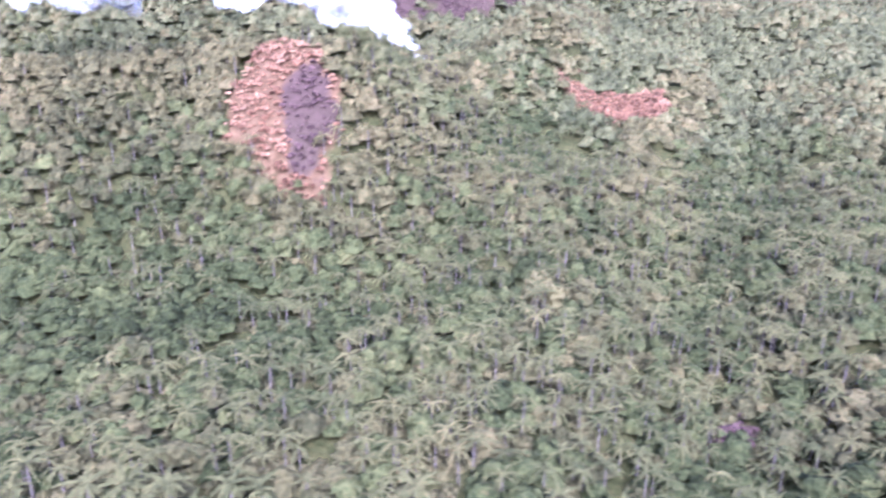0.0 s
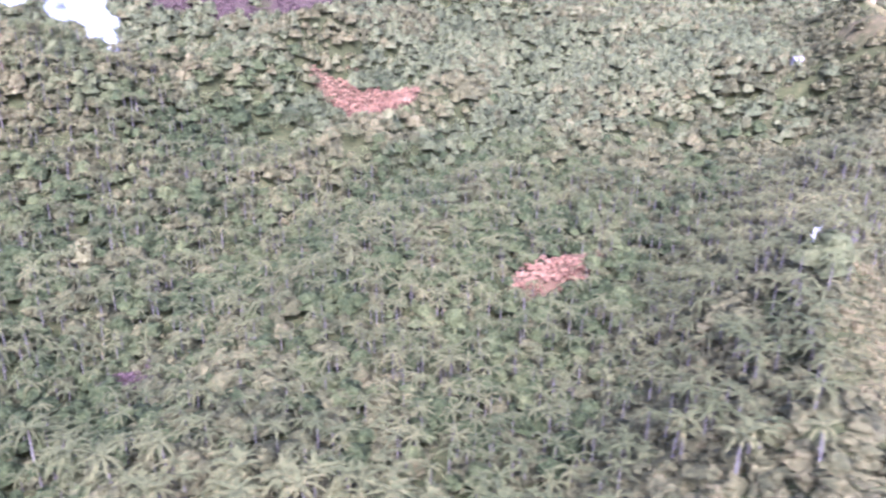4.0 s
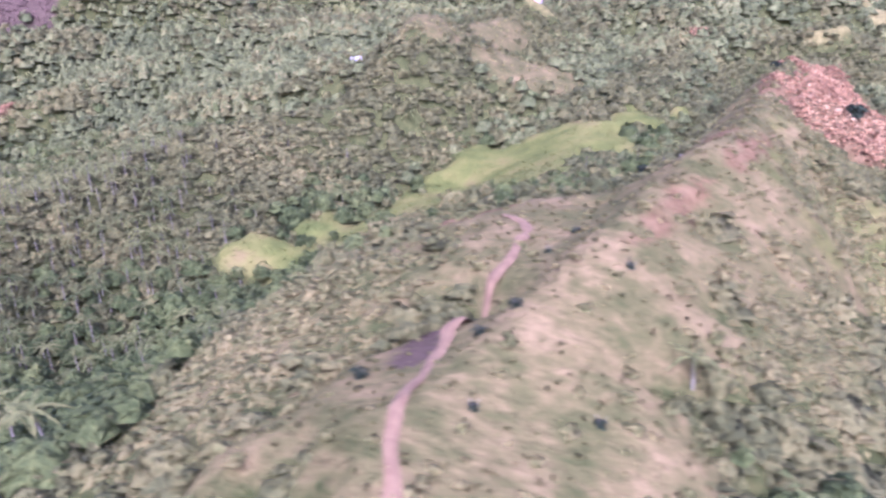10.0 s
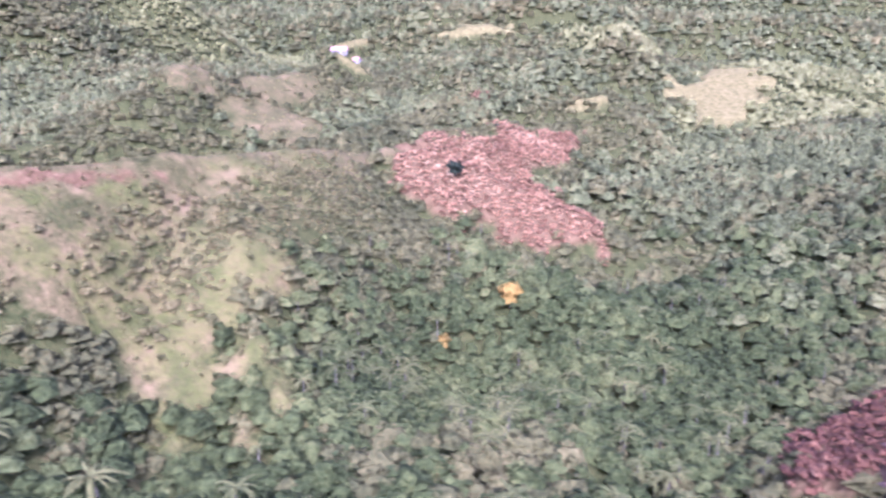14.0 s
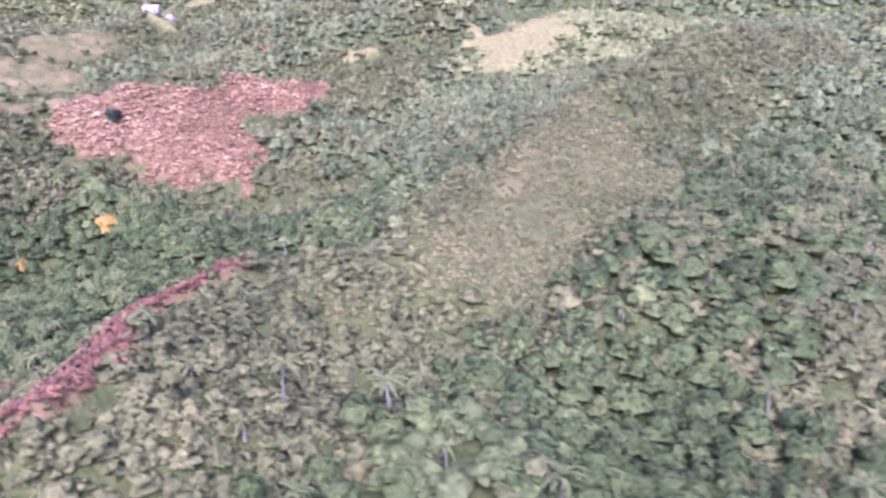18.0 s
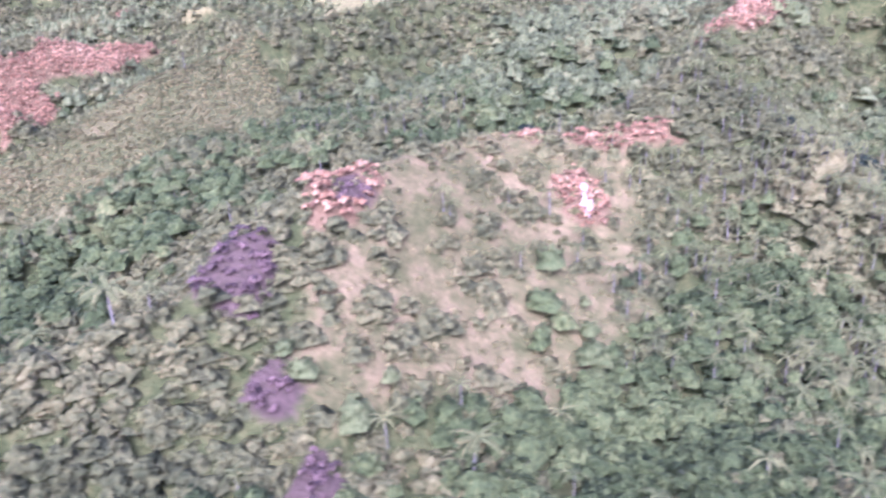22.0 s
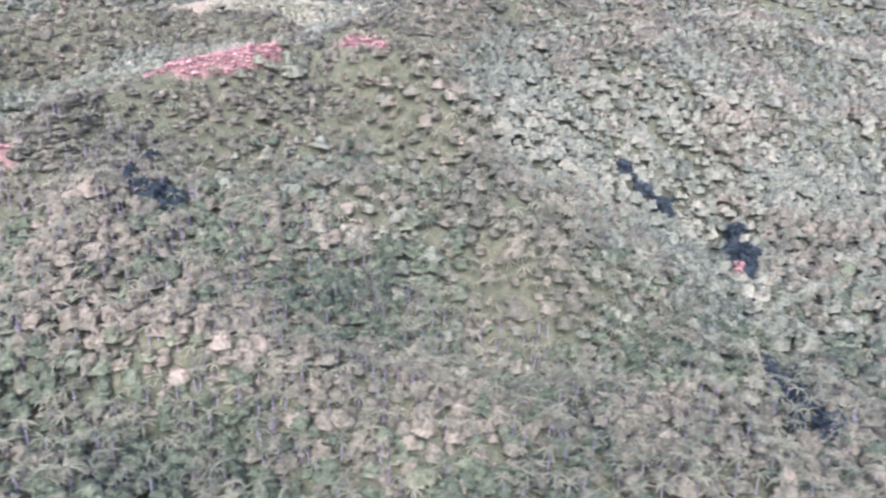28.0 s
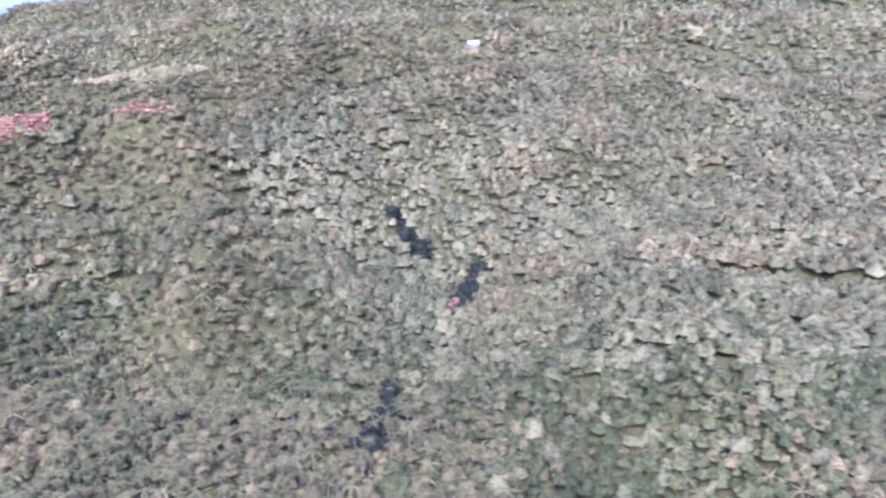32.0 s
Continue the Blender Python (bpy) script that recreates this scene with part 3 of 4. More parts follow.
def leafy_pattern(rng, rings, sectors, sprays, flat=0.75, spread=0.5, core=1.2):
    """A crown of radius 1 whose foot is at 0: an uneven leafy mass with sprays standing out of it."""
    verts, faces = [(rng.normal(scale=0.12), rng.normal(scale=0.12), flat * rng.uniform(0.95, 1.3))], []
    for i in range(1, rings + 1):
        s = i / rings
        for j in range(sectors):
            a = 2 * math.pi * (j + 0.5 * (i % 2)) / sectors + rng.uniform(-0.25, 0.25)
            r = core * math.sin(s * 1.57) * rng.uniform(0.6, 1.2)
            verts.append((r * math.cos(a), r * math.sin(a), flat * (1.05 - 1.3 * s * s + rng.uniform(-0.32, 0.28))))
    for j in range(sectors):
        faces.append((0, 1 + j, 1 + (j + 1) % sectors))
    for i in range(rings - 1):
        for j in range(sectors):
            a, b = 1 + i * sectors + j, 1 + i * sectors + (j + 1) % sectors
            c, d = 1 + (i + 1) * sectors + j, 1 + (i + 1) * sectors + (j + 1) % sectors
            faces += [(a, c, b), (b, c, d)]
    mass, skin = np.array(verts, float), np.array(faces)
    v, f = crown_pattern(rng, sprays, 3, spread, -0.1, flat)
    v = v * [1.1, 1.1, 0.9]
    return np.concatenate([mass, v]), np.concatenate([skin, f + len(mass)])


def frond_pattern(rng, parts, droop, width=0.16, length=1.0, ragged=True):
    """One palm frond from 0 along +x: a folded, toothed blade that arches down."""
    verts, faces = [], []
    for i in range(parts + 1):
        s = i / parts
        x = length * (s - 0.18 * droop * s * s)
        z = length * (0.35 * s - droop * s * s)
        w = width * length * math.sin(math.pi * (0.08 + 0.88 * s)) * (1 - 0.35 * (i % 2) if ragged else 1)
        verts += [(x, 0, z), (x - 0.05 * length, w, z - 0.55 * w), (x - 0.05 * length, -w, z - 0.55 * w)]
    for i in range(parts):
        a, b = 3 * i, 3 * i + 3
        faces += [(a, b, b + 1), (a, b + 1, a + 1), (a, a + 2, b + 2), (a, b + 2, b)]
    return np.array(verts, float), np.array(faces)


def palm_pattern(rng, fronds, parts):
    """A palm's head of fronds, radius 1, its hub at 0."""
    vs, fs, n = [], [], 0
    for i in range(fronds):
        v, f = frond_pattern(rng, parts, rng.uniform(0.45, 1.15), rng.uniform(0.1, 0.14))
        lift = radians(rng.uniform(-15, 40))
        ang = 2 * math.pi * i / fronds + rng.uniform(-0.25, 0.25)
        v = v @ np.array([[math.cos(lift), 0, math.sin(lift)], [0, 1, 0], [-math.sin(lift), 0, math.cos(lift)]])
        v = v @ np.array([[math.cos(ang), math.sin(ang), 0], [-math.sin(ang), math.cos(ang), 0], [0, 0, 1]])
        vs.append(v * rng.uniform(0.8, 1.1))
        fs.append(f + n)
        n += len(v)
    return np.concatenate(vs), np.concatenate(fs)


def trunk_pattern(sides=5, rings=3, lean=0.1, thin=0.6):
    """A trunk of height 1 and foot radius 1, bent a little."""
    verts, faces = [], []
    for i in range(rings + 1):
        s = i / rings
        r = 1 - (1 - thin) * s
        for j in range(sides):
            a = 2 * math.pi * j / sides
            verts.append((r * math.cos(a) + lean * s * s * 8, r * math.sin(a), s))
    for i in range(rings):
        for j in range(sides):
            a, b = i * sides + j, i * sides + (j + 1) % sides
            faces += [(a, b, b + sides), (a, b + sides, a + sides)]
    return np.array(verts, float), np.array(faces)


def planted(patterns, which, x, y, z, wide, tall, rng, tone):
    """All plants of one stand as one set of verts, faces and tones."""
    vs, fs, ts, n = [], [], [], 0
    for k, (pv, pf) in enumerate(patterns):
        m = which == k
        if not m.any():
            continue
        c = m.sum()
        ang = rng.uniform(0, 2 * math.pi, c)
        ca, sa = np.cos(ang)[:, None], np.sin(ang)[:, None]
        vx = (pv[None, :, 0] * ca - pv[None, :, 1] * sa) * wide[m][:, None] + x[m][:, None]
        vy = (pv[None, :, 0] * sa + pv[None, :, 1] * ca) * wide[m][:, None] + y[m][:, None]
        vz = pv[None, :, 2] * tall[m][:, None] + z[m][:, None]
        vs.append(np.stack([vx, vy, vz], 2).reshape(-1, 3))
        fs.append((pf[None] + (np.arange(c) * len(pv))[:, None, None]).reshape(-1, 3) + n)
        ts.append(np.repeat(tone[m], len(pv)))
        n += c * len(pv)
    return np.concatenate(vs), np.concatenate(fs), np.concatenate(ts)


def scatter(x0, x1, y0, y1, gap, rng):
    """Places about gap apart, on a shaken grid."""
    gx, gy = np.meshgrid(np.arange(x0, x1, gap), np.arange(y0, y1, gap))
    x, y = gx.ravel() + rng.uniform(-0.48, 0.48, gx.size) * gap, gy.ravel() + rng.uniform(-0.48, 0.48, gx.size) * gap
    return x, y


def in_view(x, y, margin=40):
    """Inside the ground that the camera's way can show."""
    return (x > -150 - 0.55 * y - margin) & (x < 1060 + 0.25 * y + margin) & (y > 34 + np.maximum(0, (x - 700) * 0.05))


def palm_share(x, y):
    """How many of the trees are palms."""
    grove = patch(x, y, 55, 150, 150, 110, 0, 0.3, 5)
    mid = np.maximum(0.5 * patch(x, y, 430, 150, 45, 40, 0, 0.3, 6), patch(x, y, 615, 260, 50, 60, 0, 0.3, 7))
    east = patch(x, y, 850, 190, 170, 90, 0, 0.3, 8)
    hill = patch(x, y, 835, 265, 50, 80, 25, 0.3, 9)
    return np.maximum.reduce([0.42 * grove, 0.22 * mid, 0.33 * east, 0.45 * hill, 0.02 + 0 * x])


def scrub_share(x, y):
    """Where low scrub stands in place of trees: the upper slopes and ridges."""
    ridge = np.zeros(np.shape(x))
    for name in ("crest_grass", "crest_red", "crest_burnt", "crest_snag", "spur_pink"):
        d2, _ = along(RELIEF[name], x, y)
        ridge = np.maximum(ridge, 1 - smooth(20, 58, np.sqrt(d2) + 9 * rough(x, y, 30, 9)))
    return ridge


def stand(name, label, category, looks, parts):
    v, f, t = parts
    return tagged(new(name, mesh_from(name, v, f, looks, True, t)), label, category, kind="stuff")


rng = np.random.default_rng(7)
near_crowns = [leafy_pattern(rng, 2, 5, 10, 0.72, 0.35) for _ in range(10)]
mid_crowns = [leafy_pattern(rng, 2, 5, 5, 0.74, 0.42) for _ in range(8)]
far_crowns = [leafy_pattern(rng, 2, 4, 1, 0.75, 0.5) for _ in range(6)]
bushes = [leafy_pattern(rng, 2, 4, 3, 0.66, 0.5) for _ in range(8)]
tufts = [crown_pattern(rng, 5, 3, 0.7, 0.2, 0.6) for _ in range(5)]
palm_heads = [palm_pattern(rng, 9, 2) for _ in range(6)]
far_palms = [palm_pattern(rng, 8, 2) for _ in range(4)]
stems = [trunk_pattern(4, 2)]


NEAR_PALMS, NEAR_TREES, NEAR_BUSHES = [], [], []


def nearness(x, y, z):
    """How far a place lies behind the nearest ground that the flight shows, in metres."""
    line = np.interp(x, [0, 500, 750, 880, 1021], [0, 10, 16, 33, 58])
    return y - line - 1.12 * (147 - z)


def taken(mask, x, y, z, wide, count, into):
    """Moves the nearest plants of a kind, as many as given, into a list of single things."""
    key = np.where(mask, nearness(x, y, z), 1e9)
    key = np.where(key < -6, 1e9, key)
    for i in np.argsort(key)[:count]:
        if key[i] < 60:
            into.append((x[i], y[i], z[i], wide[i]))
            mask[i] = False


def wood_stand(x0, x1, y0, y1, gap, crowns, heads, size, label, single=(0, 0, 0), behind=False):
    """Trees, palms and scrub over one piece of the land."""
    x, y = scatter(x0, x1, y0, y1, gap / 1.36, rng)
    slope = np.hypot(cover_top(x + 2, y) - cover_top(x - 2, y), cover_top(x, y + 2) - cover_top(x, y - 2)) / 4
    keep = rng.uniform(size=len(x)) < np.sqrt(1 + slope * slope) / 1.5
    x, y = x[keep], y[keep]
    keep = (in_view(x, y) | behind) & (open_ground(x, y) < rng.uniform(0.25, 0.75, len(x)))
    x, y = x[keep], y[keep]
    z = ground_height(x, y)
    seen = (nearness(x, y, z) < -34) if behind else (nearness(x, y, z) > -26)
    x, y, z = x[seen], y[seen], z[seen]
    u = rng.uniform(size=len(x))
    palm = u < palm_share(x, y)
    low = ~palm & (rng.uniform(size=len(x)) < scrub_share(x, y))
    tree = ~palm & ~low
    lime = (tree | low) & (lime_wood(x, y) > rng.uniform(0.2, 0.8, len(x)))
    tree, low = tree & ~lime, low & ~lime
    # Trees in these ovals get their sunlight from a paler leaf colour.
    light = tree & (many(x, y, SUNLIT_WOOD, 0.4) > rng.uniform(0.2, 0.8, len(x)))
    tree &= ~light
    # Gully shade is painted by swapping these trees to dark leaves.
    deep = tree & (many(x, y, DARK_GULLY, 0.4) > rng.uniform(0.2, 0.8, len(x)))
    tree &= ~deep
    dip = hollow(x, y)
    lush = many(x, y, LUSH, 0.5)
    olive = tree & (rng.uniform(size=len(x)) < 0.34 - 0.35 * lush - 0.42 * dip + 0.10 * smooth(660, 800, x) - 0.16 * smooth(820, 900, x) * (1 - smooth(260, 330, y)) + 0.35 * rough(x, y, 38, 24) + 0.35 * rough(x, y, 95, 25))
    tone = np.clip(rng.normal(0.45, 0.24, len(x)) - 0.16 * dip - 0.12 * lush + 0.22 * rough(x, y, 45, 21) + 0.15 * rough(x, y, 14, 26), 0, 1)
    wide = size * np.exp(rng.normal(-0.12, 0.32, len(x))).clip(0.4, 1.3) * (1 + 0.25 * rough(x, y, 20, 22))
    every, shade = low.copy(), palm | tree
    taken(palm, x, y, z, wide, single[0], NEAR_PALMS)
    taken(tree, x, y, z, wide, single[1], NEAR_TREES)
    if y0 > 100:
        shade &= False
    shade &= ~tree & (palm_share(x, y) < rng.uniform(0.2, 1.0, len(x)))
    olive &= tree
    tree &= ~olive
    # Farther trees swap to the paler greens, which carry painted haze.
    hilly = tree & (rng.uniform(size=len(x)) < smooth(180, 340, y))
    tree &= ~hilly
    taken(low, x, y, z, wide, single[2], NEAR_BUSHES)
    for some, looks, words in ((tree, leaf_wood, label), (hilly, leaf_hazed, label.replace("green", "grey-green")), (olive, leaf_olive, label.replace("green", "olive-green")), (light, leaf_sunlit, "far hillside trees with sunlight put into their pale leaf colour"), (deep, leaf_dark, "narrow gully trees with shade put into their dark leaf colour"), (lime, leaf_lime, "yellow-green bushes and young trees on the slope")):
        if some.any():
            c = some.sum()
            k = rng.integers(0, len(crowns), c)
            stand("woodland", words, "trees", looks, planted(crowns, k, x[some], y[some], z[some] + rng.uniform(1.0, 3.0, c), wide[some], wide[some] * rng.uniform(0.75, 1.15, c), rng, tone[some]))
    if palm.any():
        c = palm.sum()
        k = rng.integers(0, len(heads), c)
        h, r = rng.uniform(3.8, 7.0, c), rng.uniform(2.6, 3.9, c)
        stand("palm_grove", "coconut palms with drooping grey-green fronds among the trees", "palms", leaf_palm, planted(heads, k, x[palm], y[palm], z[palm] + h, r, r, rng, tone[palm]))
        if y0 < 200:
            stand("palm_stems", "slender grey palm trunks in the grove", "palm trunks", bark, planted(stems, np.zeros(c, int), x[palm], y[palm], z[palm] - 0.3, np.full(c, 0.16), h + 0.2, rng, tone[palm]))
    if every.any():
        sets = [low, shade] + [every] * (1 if y0 < 100 else 0)
        xs = np.concatenate([x[m] + rng.uniform(-gap, gap, m.sum()) * 0.5 for m in sets])
        ys = np.concatenate([y[m] + rng.uniform(-gap, gap, m.sum()) * 0.5 for m in sets])
        ws = size * rng.uniform(0.62, 1.2, len(xs))
        stand("scrub", "low olive scrub on the upper slopes", "scrub", leaf_olive,
              planted(bushes, rng.integers(0, len(bushes), len(xs)), xs, ys, ground_height(xs, ys) + 0.1, ws, ws * rng.uniform(0.7, 1.1, len(xs)), rng, np.clip(rng.normal(0.5, 0.2, len(xs)), 0, 1)))


for a, b, single in ((-260, 140, (110, 40, 0)), (140, 400, (25, 50, 80)), (400, 640, (30, 60, 80)), (640, 860, (25, 60, 80)), (860, 1180, (40, 60, 0))):
    wood_stand(a, b, 34, 235, 3.3, near_crowns, palm_heads, 2.3, "dense tropical trees with rounded green crowns on the slopes", single)
wood_stand(860, 1180, 235, 330, 3.6, near_crowns, palm_heads, 2.4, "dense tropical trees with rounded green crowns on the slopes")
for a, b, near in ((-420, 320, 235), (320, 860, 235), (860, 1260, 330)):
    wood_stand(a, b, near, 440, 4.4, mid_crowns, far_palms, 2.7, "green woodland covering the hillsides")
for a, b in ((-700, 420), (420, 1400)):
    wood_stand(a, b, 440, 800, 6.0, far_crowns, far_palms, 3.4, "distant green woodland on the farther hills")
wood_stand(-1300, 1900, 800, 1700, 11.5, far_crowns, far_palms, 6.6, "far woodland on the mountain slopes")
wood_stand(-330, 1350, -420, 60, 17.0, far_crowns, far_palms, 8.0, "woodland on the hills under the flight line", behind=True)


def brush_on(cover, boxes, name, label, category, looks, gap, size, chance, kinds=None):
    """Low tufts wherever a cover lies within some boxes of land."""
    xs, ys = [], []
    for x0, x1, y0, y1 in boxes:
        x, y = scatter(x0, x1, y0, y1, gap, rng)
        keep = (cover(x, y) > rng.uniform(0.3, 0.8, len(x))) & (rng.uniform(size=len(x)) < chance)
        xs.append(x[keep])
        ys.append(y[keep])
    x, y = np.concatenate(xs), np.concatenate(ys)
    w = size * rng.uniform(0.5, 1.4, len(x))
    return stand(name, label, category, looks, planted(kinds or tufts, rng.integers(0, 5, len(x)), x, y, ground_height(x, y) - 0.1, w, w * rng.uniform(0.5, 0.95, len(x)), rng, rng.uniform(size=len(x))))


brush_on(cut_only, [(-85, -30, 155, 220), (10, 70, 265, 305), (105, 145, 150, 178), (360, 460, 215, 450), (640, 790, 120, 380), (922, 934, 300, 330)],
         "cut_brush", "cut and dried reddish brush on the cleared slopes", "dry brush", leaf_dry, 1.35, 1.25, 0.9)
brush_on(cut_only, [(445, 525, 70, 150)],
         "cut_brush", "dark red dried brush along the ridge crest", "dry brush", leaf_maroon, 1.1, 1.1, 0.9)
brush_on(charred, [(-175, 60, 160, 436), (36, 48, 105, 125), (485, 505, 98, 120), (640, 675, 70, 145)],
         "charred_brush", "charred purplish-grey brush on burnt ground", "burnt brush", leaf_ash, 1.5, 1.1, 0.8)
brush_on(meadow, [(220, 360, 100, 300)],
         "meadow_grass", "yellowish grass tufts on the open meadow", "grass", leaf_meadow, 1.5, 0.4, 0.5)
brush_on(straw, [(285, 405, 30, 340)],
         "ridge_grass", "dry straw-coloured grass on the ridge", "grass", leaf_straw, 1.15, 0.34, 0.5)
brush_on(straw, [(285, 405, 30, 340), (215, 330, 300, 440), (640, 720, 80, 210)],
         "ridge_bushes", "small olive bushes scattered over the grassy ridge", "bushes", leaf_scrub, 2.6, 0.75, 0.3, bushes)
brush_on(low_cover, [(165, 190, 65, 145), (240, 400, 45, 236), (210, 325, 305, 385), (520, 600, 125, 265), (640, 720, 80, 210)],
         "ridge_scrub", "low olive and tan scrub on the ridge tops", "scrub", leaf_scrub, 1.45, 1.05, 0.95, bushes)

# ---------------------------------------------------------------- single things


def part(name, me, parent, label="", place=None):
    ob = new(name, me)
    ob.parent = parent
    if place is not None:
        ob.matrix_basis = place
    if label:
        ob["label"] = label
    return ob


def thing(name, x, y, z, label, category, group="", turn=0.0, size=1.0):
    ob = new(name)
    ob.matrix_basis = pose(x, y, z, 0, 0, turn)
    ob.scale = (size,) * 3
    return tagged(ob, label, category, group)


def at_ground(x, y):
    return float(ground_height(np.array([float(x)]), np.array([float(y)]))[0])


def tube(points, radii, sides=7):
    """A bent, tapering limb through points."""
    p = np.array(points, float)
    verts, faces = [], []
    for i, (c, r) in enumerate(zip(p, radii)):
        d = p[min(i + 1, len(p) - 1)] - p[max(i - 1, 0)]
        d /= np.linalg.norm(d)
        a, b, _ = turn_to(d[None])
        for j in range(sides):
            ang = 2 * math.pi * j / sides
            verts.append(c + r * (math.cos(ang) * a[0] + math.sin(ang) * b[0]))
    for i in range(len(p) - 1):
        for j in range(sides):
            u, v = i * sides + j, i * sides + (j + 1) % sides
            faces += [(u, v, v + sides), (u, v + sides, u + sides)]
    return np.array(verts), np.array(faces)


def joined(pieces):
    vs, fs, n = [], [], 0
    for v, f in pieces:
        vs.append(v)
        fs.append(np.asarray(f) + n)
        n += len(v)
    return np.concatenate(vs), np.concatenate(fs)


def toned(name, vf, looks, tone=0.45, shade=True):
    return mesh_from(name, vf[0], vf[1], looks, shade, np.full(len(vf[0]), tone))


FROND_MESHES = [toned("frond", frond_pattern(rng, 8, d, w, 1.0), leaf_palm, t) for d, w, t in ((0.5, 0.12, 0.4), (0.75, 0.115, 0.5), (1.05, 0.1, 0.65))]


def coconut_palm(tall, reach, fronds):
    palm = thing("coconut_palm", 0, 0, 0, "coconut palm with arching grey-green fronds on a slender trunk", "palm", "palms of the grove")
    lean = rng.uniform(-0.8, 0.8, 2)
    top = np.array([lean[0], lean[1], tall])
    bend = [top * [s * s, s * s, s] for s in (0, 0.25, 0.5, 0.75, 1.0)]
    part("trunk", toned("trunk", tube(bend, (0.24, 0.18, 0.16, 0.14, 0.13)), bark), palm, "ringed grey trunk")
    for i in range(fronds):
        m = pose(*top, 0, rng.uniform(-38, 12), 360 * i / fronds + rng.uniform(-14, 14)) @ Matrix.Scale(reach * rng.uniform(0.82, 1.1), 4)
        part("frond", FROND_MESHES[int(rng.integers(0, 3))], palm, place=m)
    return palm


def broadleaf_tree(tall, reach, looks=None, label="broadleaf tree with a dense rounded green crown", category="tree", group="trees on the slopes", sprays=44):
    looks = looks or leaf_wood
    tree = thing("broadleaf_tree", 0, 0, 0, label, category, group)
    limbs = [tube([(0, 0, -0.4), (0.1, 0.05, tall * 0.3), (0, 0.12, tall * 0.62)], (0.2, 0.16, 0.1), 6)]
    for k in range(4):
        a = k * 1.6 + rng.uniform(-0.4, 0.4)
        limbs.append(tube([(0.05, 0.08, tall * 0.4), (math.cos(a) * reach * 0.3, math.sin(a) * reach * 0.3, tall * 0.58), (math.cos(a) * reach * 0.62, math.sin(a) * reach * 0.62, tall * 0.72)], (0.1, 0.07, 0.03), 5))
    part("trunk", toned("trunk", joined(limbs), bark), tree, "grey-brown trunk with spreading limbs")
    v, f = joined([leafy_pattern(rng, 3, 7, sprays, 0.7, 0.3, 0.75), crown_pattern(rng, sprays, 3, 0.32, -0.35, 0.8)])
    part("crown", toned("crown", (v * [reach, reach, tall * 0.42] + [0, 0, tall * 0.3], f), looks, rng.uniform(0.3, 0.6)), tree)
    return tree


def shrub(reach, looks=None, label="low olive shrub on the slope", group="shrubs on the ridges"):
    bush = thing("shrub", 0, 0, 0, label, "shrub", group)
    stemset = [tube([(0, 0, -0.2), (0.3 * math.cos(a), 0.3 * math.sin(a), 0.5), (0.6 * math.cos(a), 0.6 * math.sin(a), 0.9)], (0.05, 0.04, 0.02), 5) for a in (0.3, 2.2, 4.4)]
    part("stems", toned("stems", joined(stemset), bark), bush)
    v, f = joined([leafy_pattern(rng, 2, 6, 20, 0.6, 0.32, 0.8), crown_pattern(rng, 14, 3, 0.34, -0.1, 0.7)])
    part("foliage", toned("foliage", (v * [reach, reach, reach * 0.85], f), looks or leaf_scrub, rng.uniform(0.3, 0.6)), bush)
    return bush


def plant_all(makers, places, sink=0.0):
    """Builds each kind once, where its first place is, and copies it to the rest."""
    for i, (x, y, z, w) in enumerate(places):
        k = i % len(makers)
        m = pose(x, y, z - sink, 0, 0, float(rng.uniform(0, 360)))
        if i < len(makers):
            makers[k] = (makers[k](), w)
            makers[k][0].matrix_basis = m
        else:
            ob = copy_thing(makers[k][0], m)
            ob.scale = (float(np.clip(w / 2.35, 0.75, 1.25)),) * 3


plant_all([lambda a=a, r=r, n=n: coconut_palm(a, r, n) for a, r, n in ((6.0, 3.6, 15), (7.0, 3.3, 14), (5.2, 3.8, 16), (6.6, 3.0, 13), (4.4, 3.4, 14))], NEAR_PALMS)
plant_all([lambda a=a, r=r: broadleaf_tree(a, r) for a, r in ((5.0, 2.4), (5.6, 2.1), (4.2, 2.5), (6.0, 2.6), (4.8, 2.0), (3.8, 2.2))], NEAR_TREES)
plant_all([lambda r=r: shrub(r) for r in (1.2, 1.6, 1.0, 1.4)], NEAR_BUSHES)


def put(ob, x, y, turn=0.0, size=1.0, sink=0.0):
    ob.matrix_basis = pose(x, y, at_ground(x, y) - sink, 0, 0, turn)
    ob.scale = (size,) * 3
    return ob


# Trees that stand out.
put(coconut_palm(7.5, 4.0, 16), 173, 133)
YELLOW = "tree in orange-yellow blossom among green trees"
put(broadleaf_tree(9.0, 3.9, leaf_yellow, YELLOW, "flowering tree", "flowering trees", 40), 423, 206)
put(broadleaf_tree(5.0, 1.8, leaf_yellow, YELLOW, "flowering tree", "flowering trees", 30), 409, 184)
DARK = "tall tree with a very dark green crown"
# Those along DARK_GULLY have the gully's shade in their leaf colour.
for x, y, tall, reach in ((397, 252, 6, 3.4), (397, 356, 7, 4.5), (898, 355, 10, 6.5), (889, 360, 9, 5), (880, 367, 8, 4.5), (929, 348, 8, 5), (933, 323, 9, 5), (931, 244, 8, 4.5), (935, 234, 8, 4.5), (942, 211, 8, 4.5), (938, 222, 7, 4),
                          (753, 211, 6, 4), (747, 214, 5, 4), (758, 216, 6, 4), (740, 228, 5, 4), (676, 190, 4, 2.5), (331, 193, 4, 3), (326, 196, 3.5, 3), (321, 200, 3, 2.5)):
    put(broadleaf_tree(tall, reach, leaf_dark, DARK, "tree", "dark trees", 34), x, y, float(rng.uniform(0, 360)))
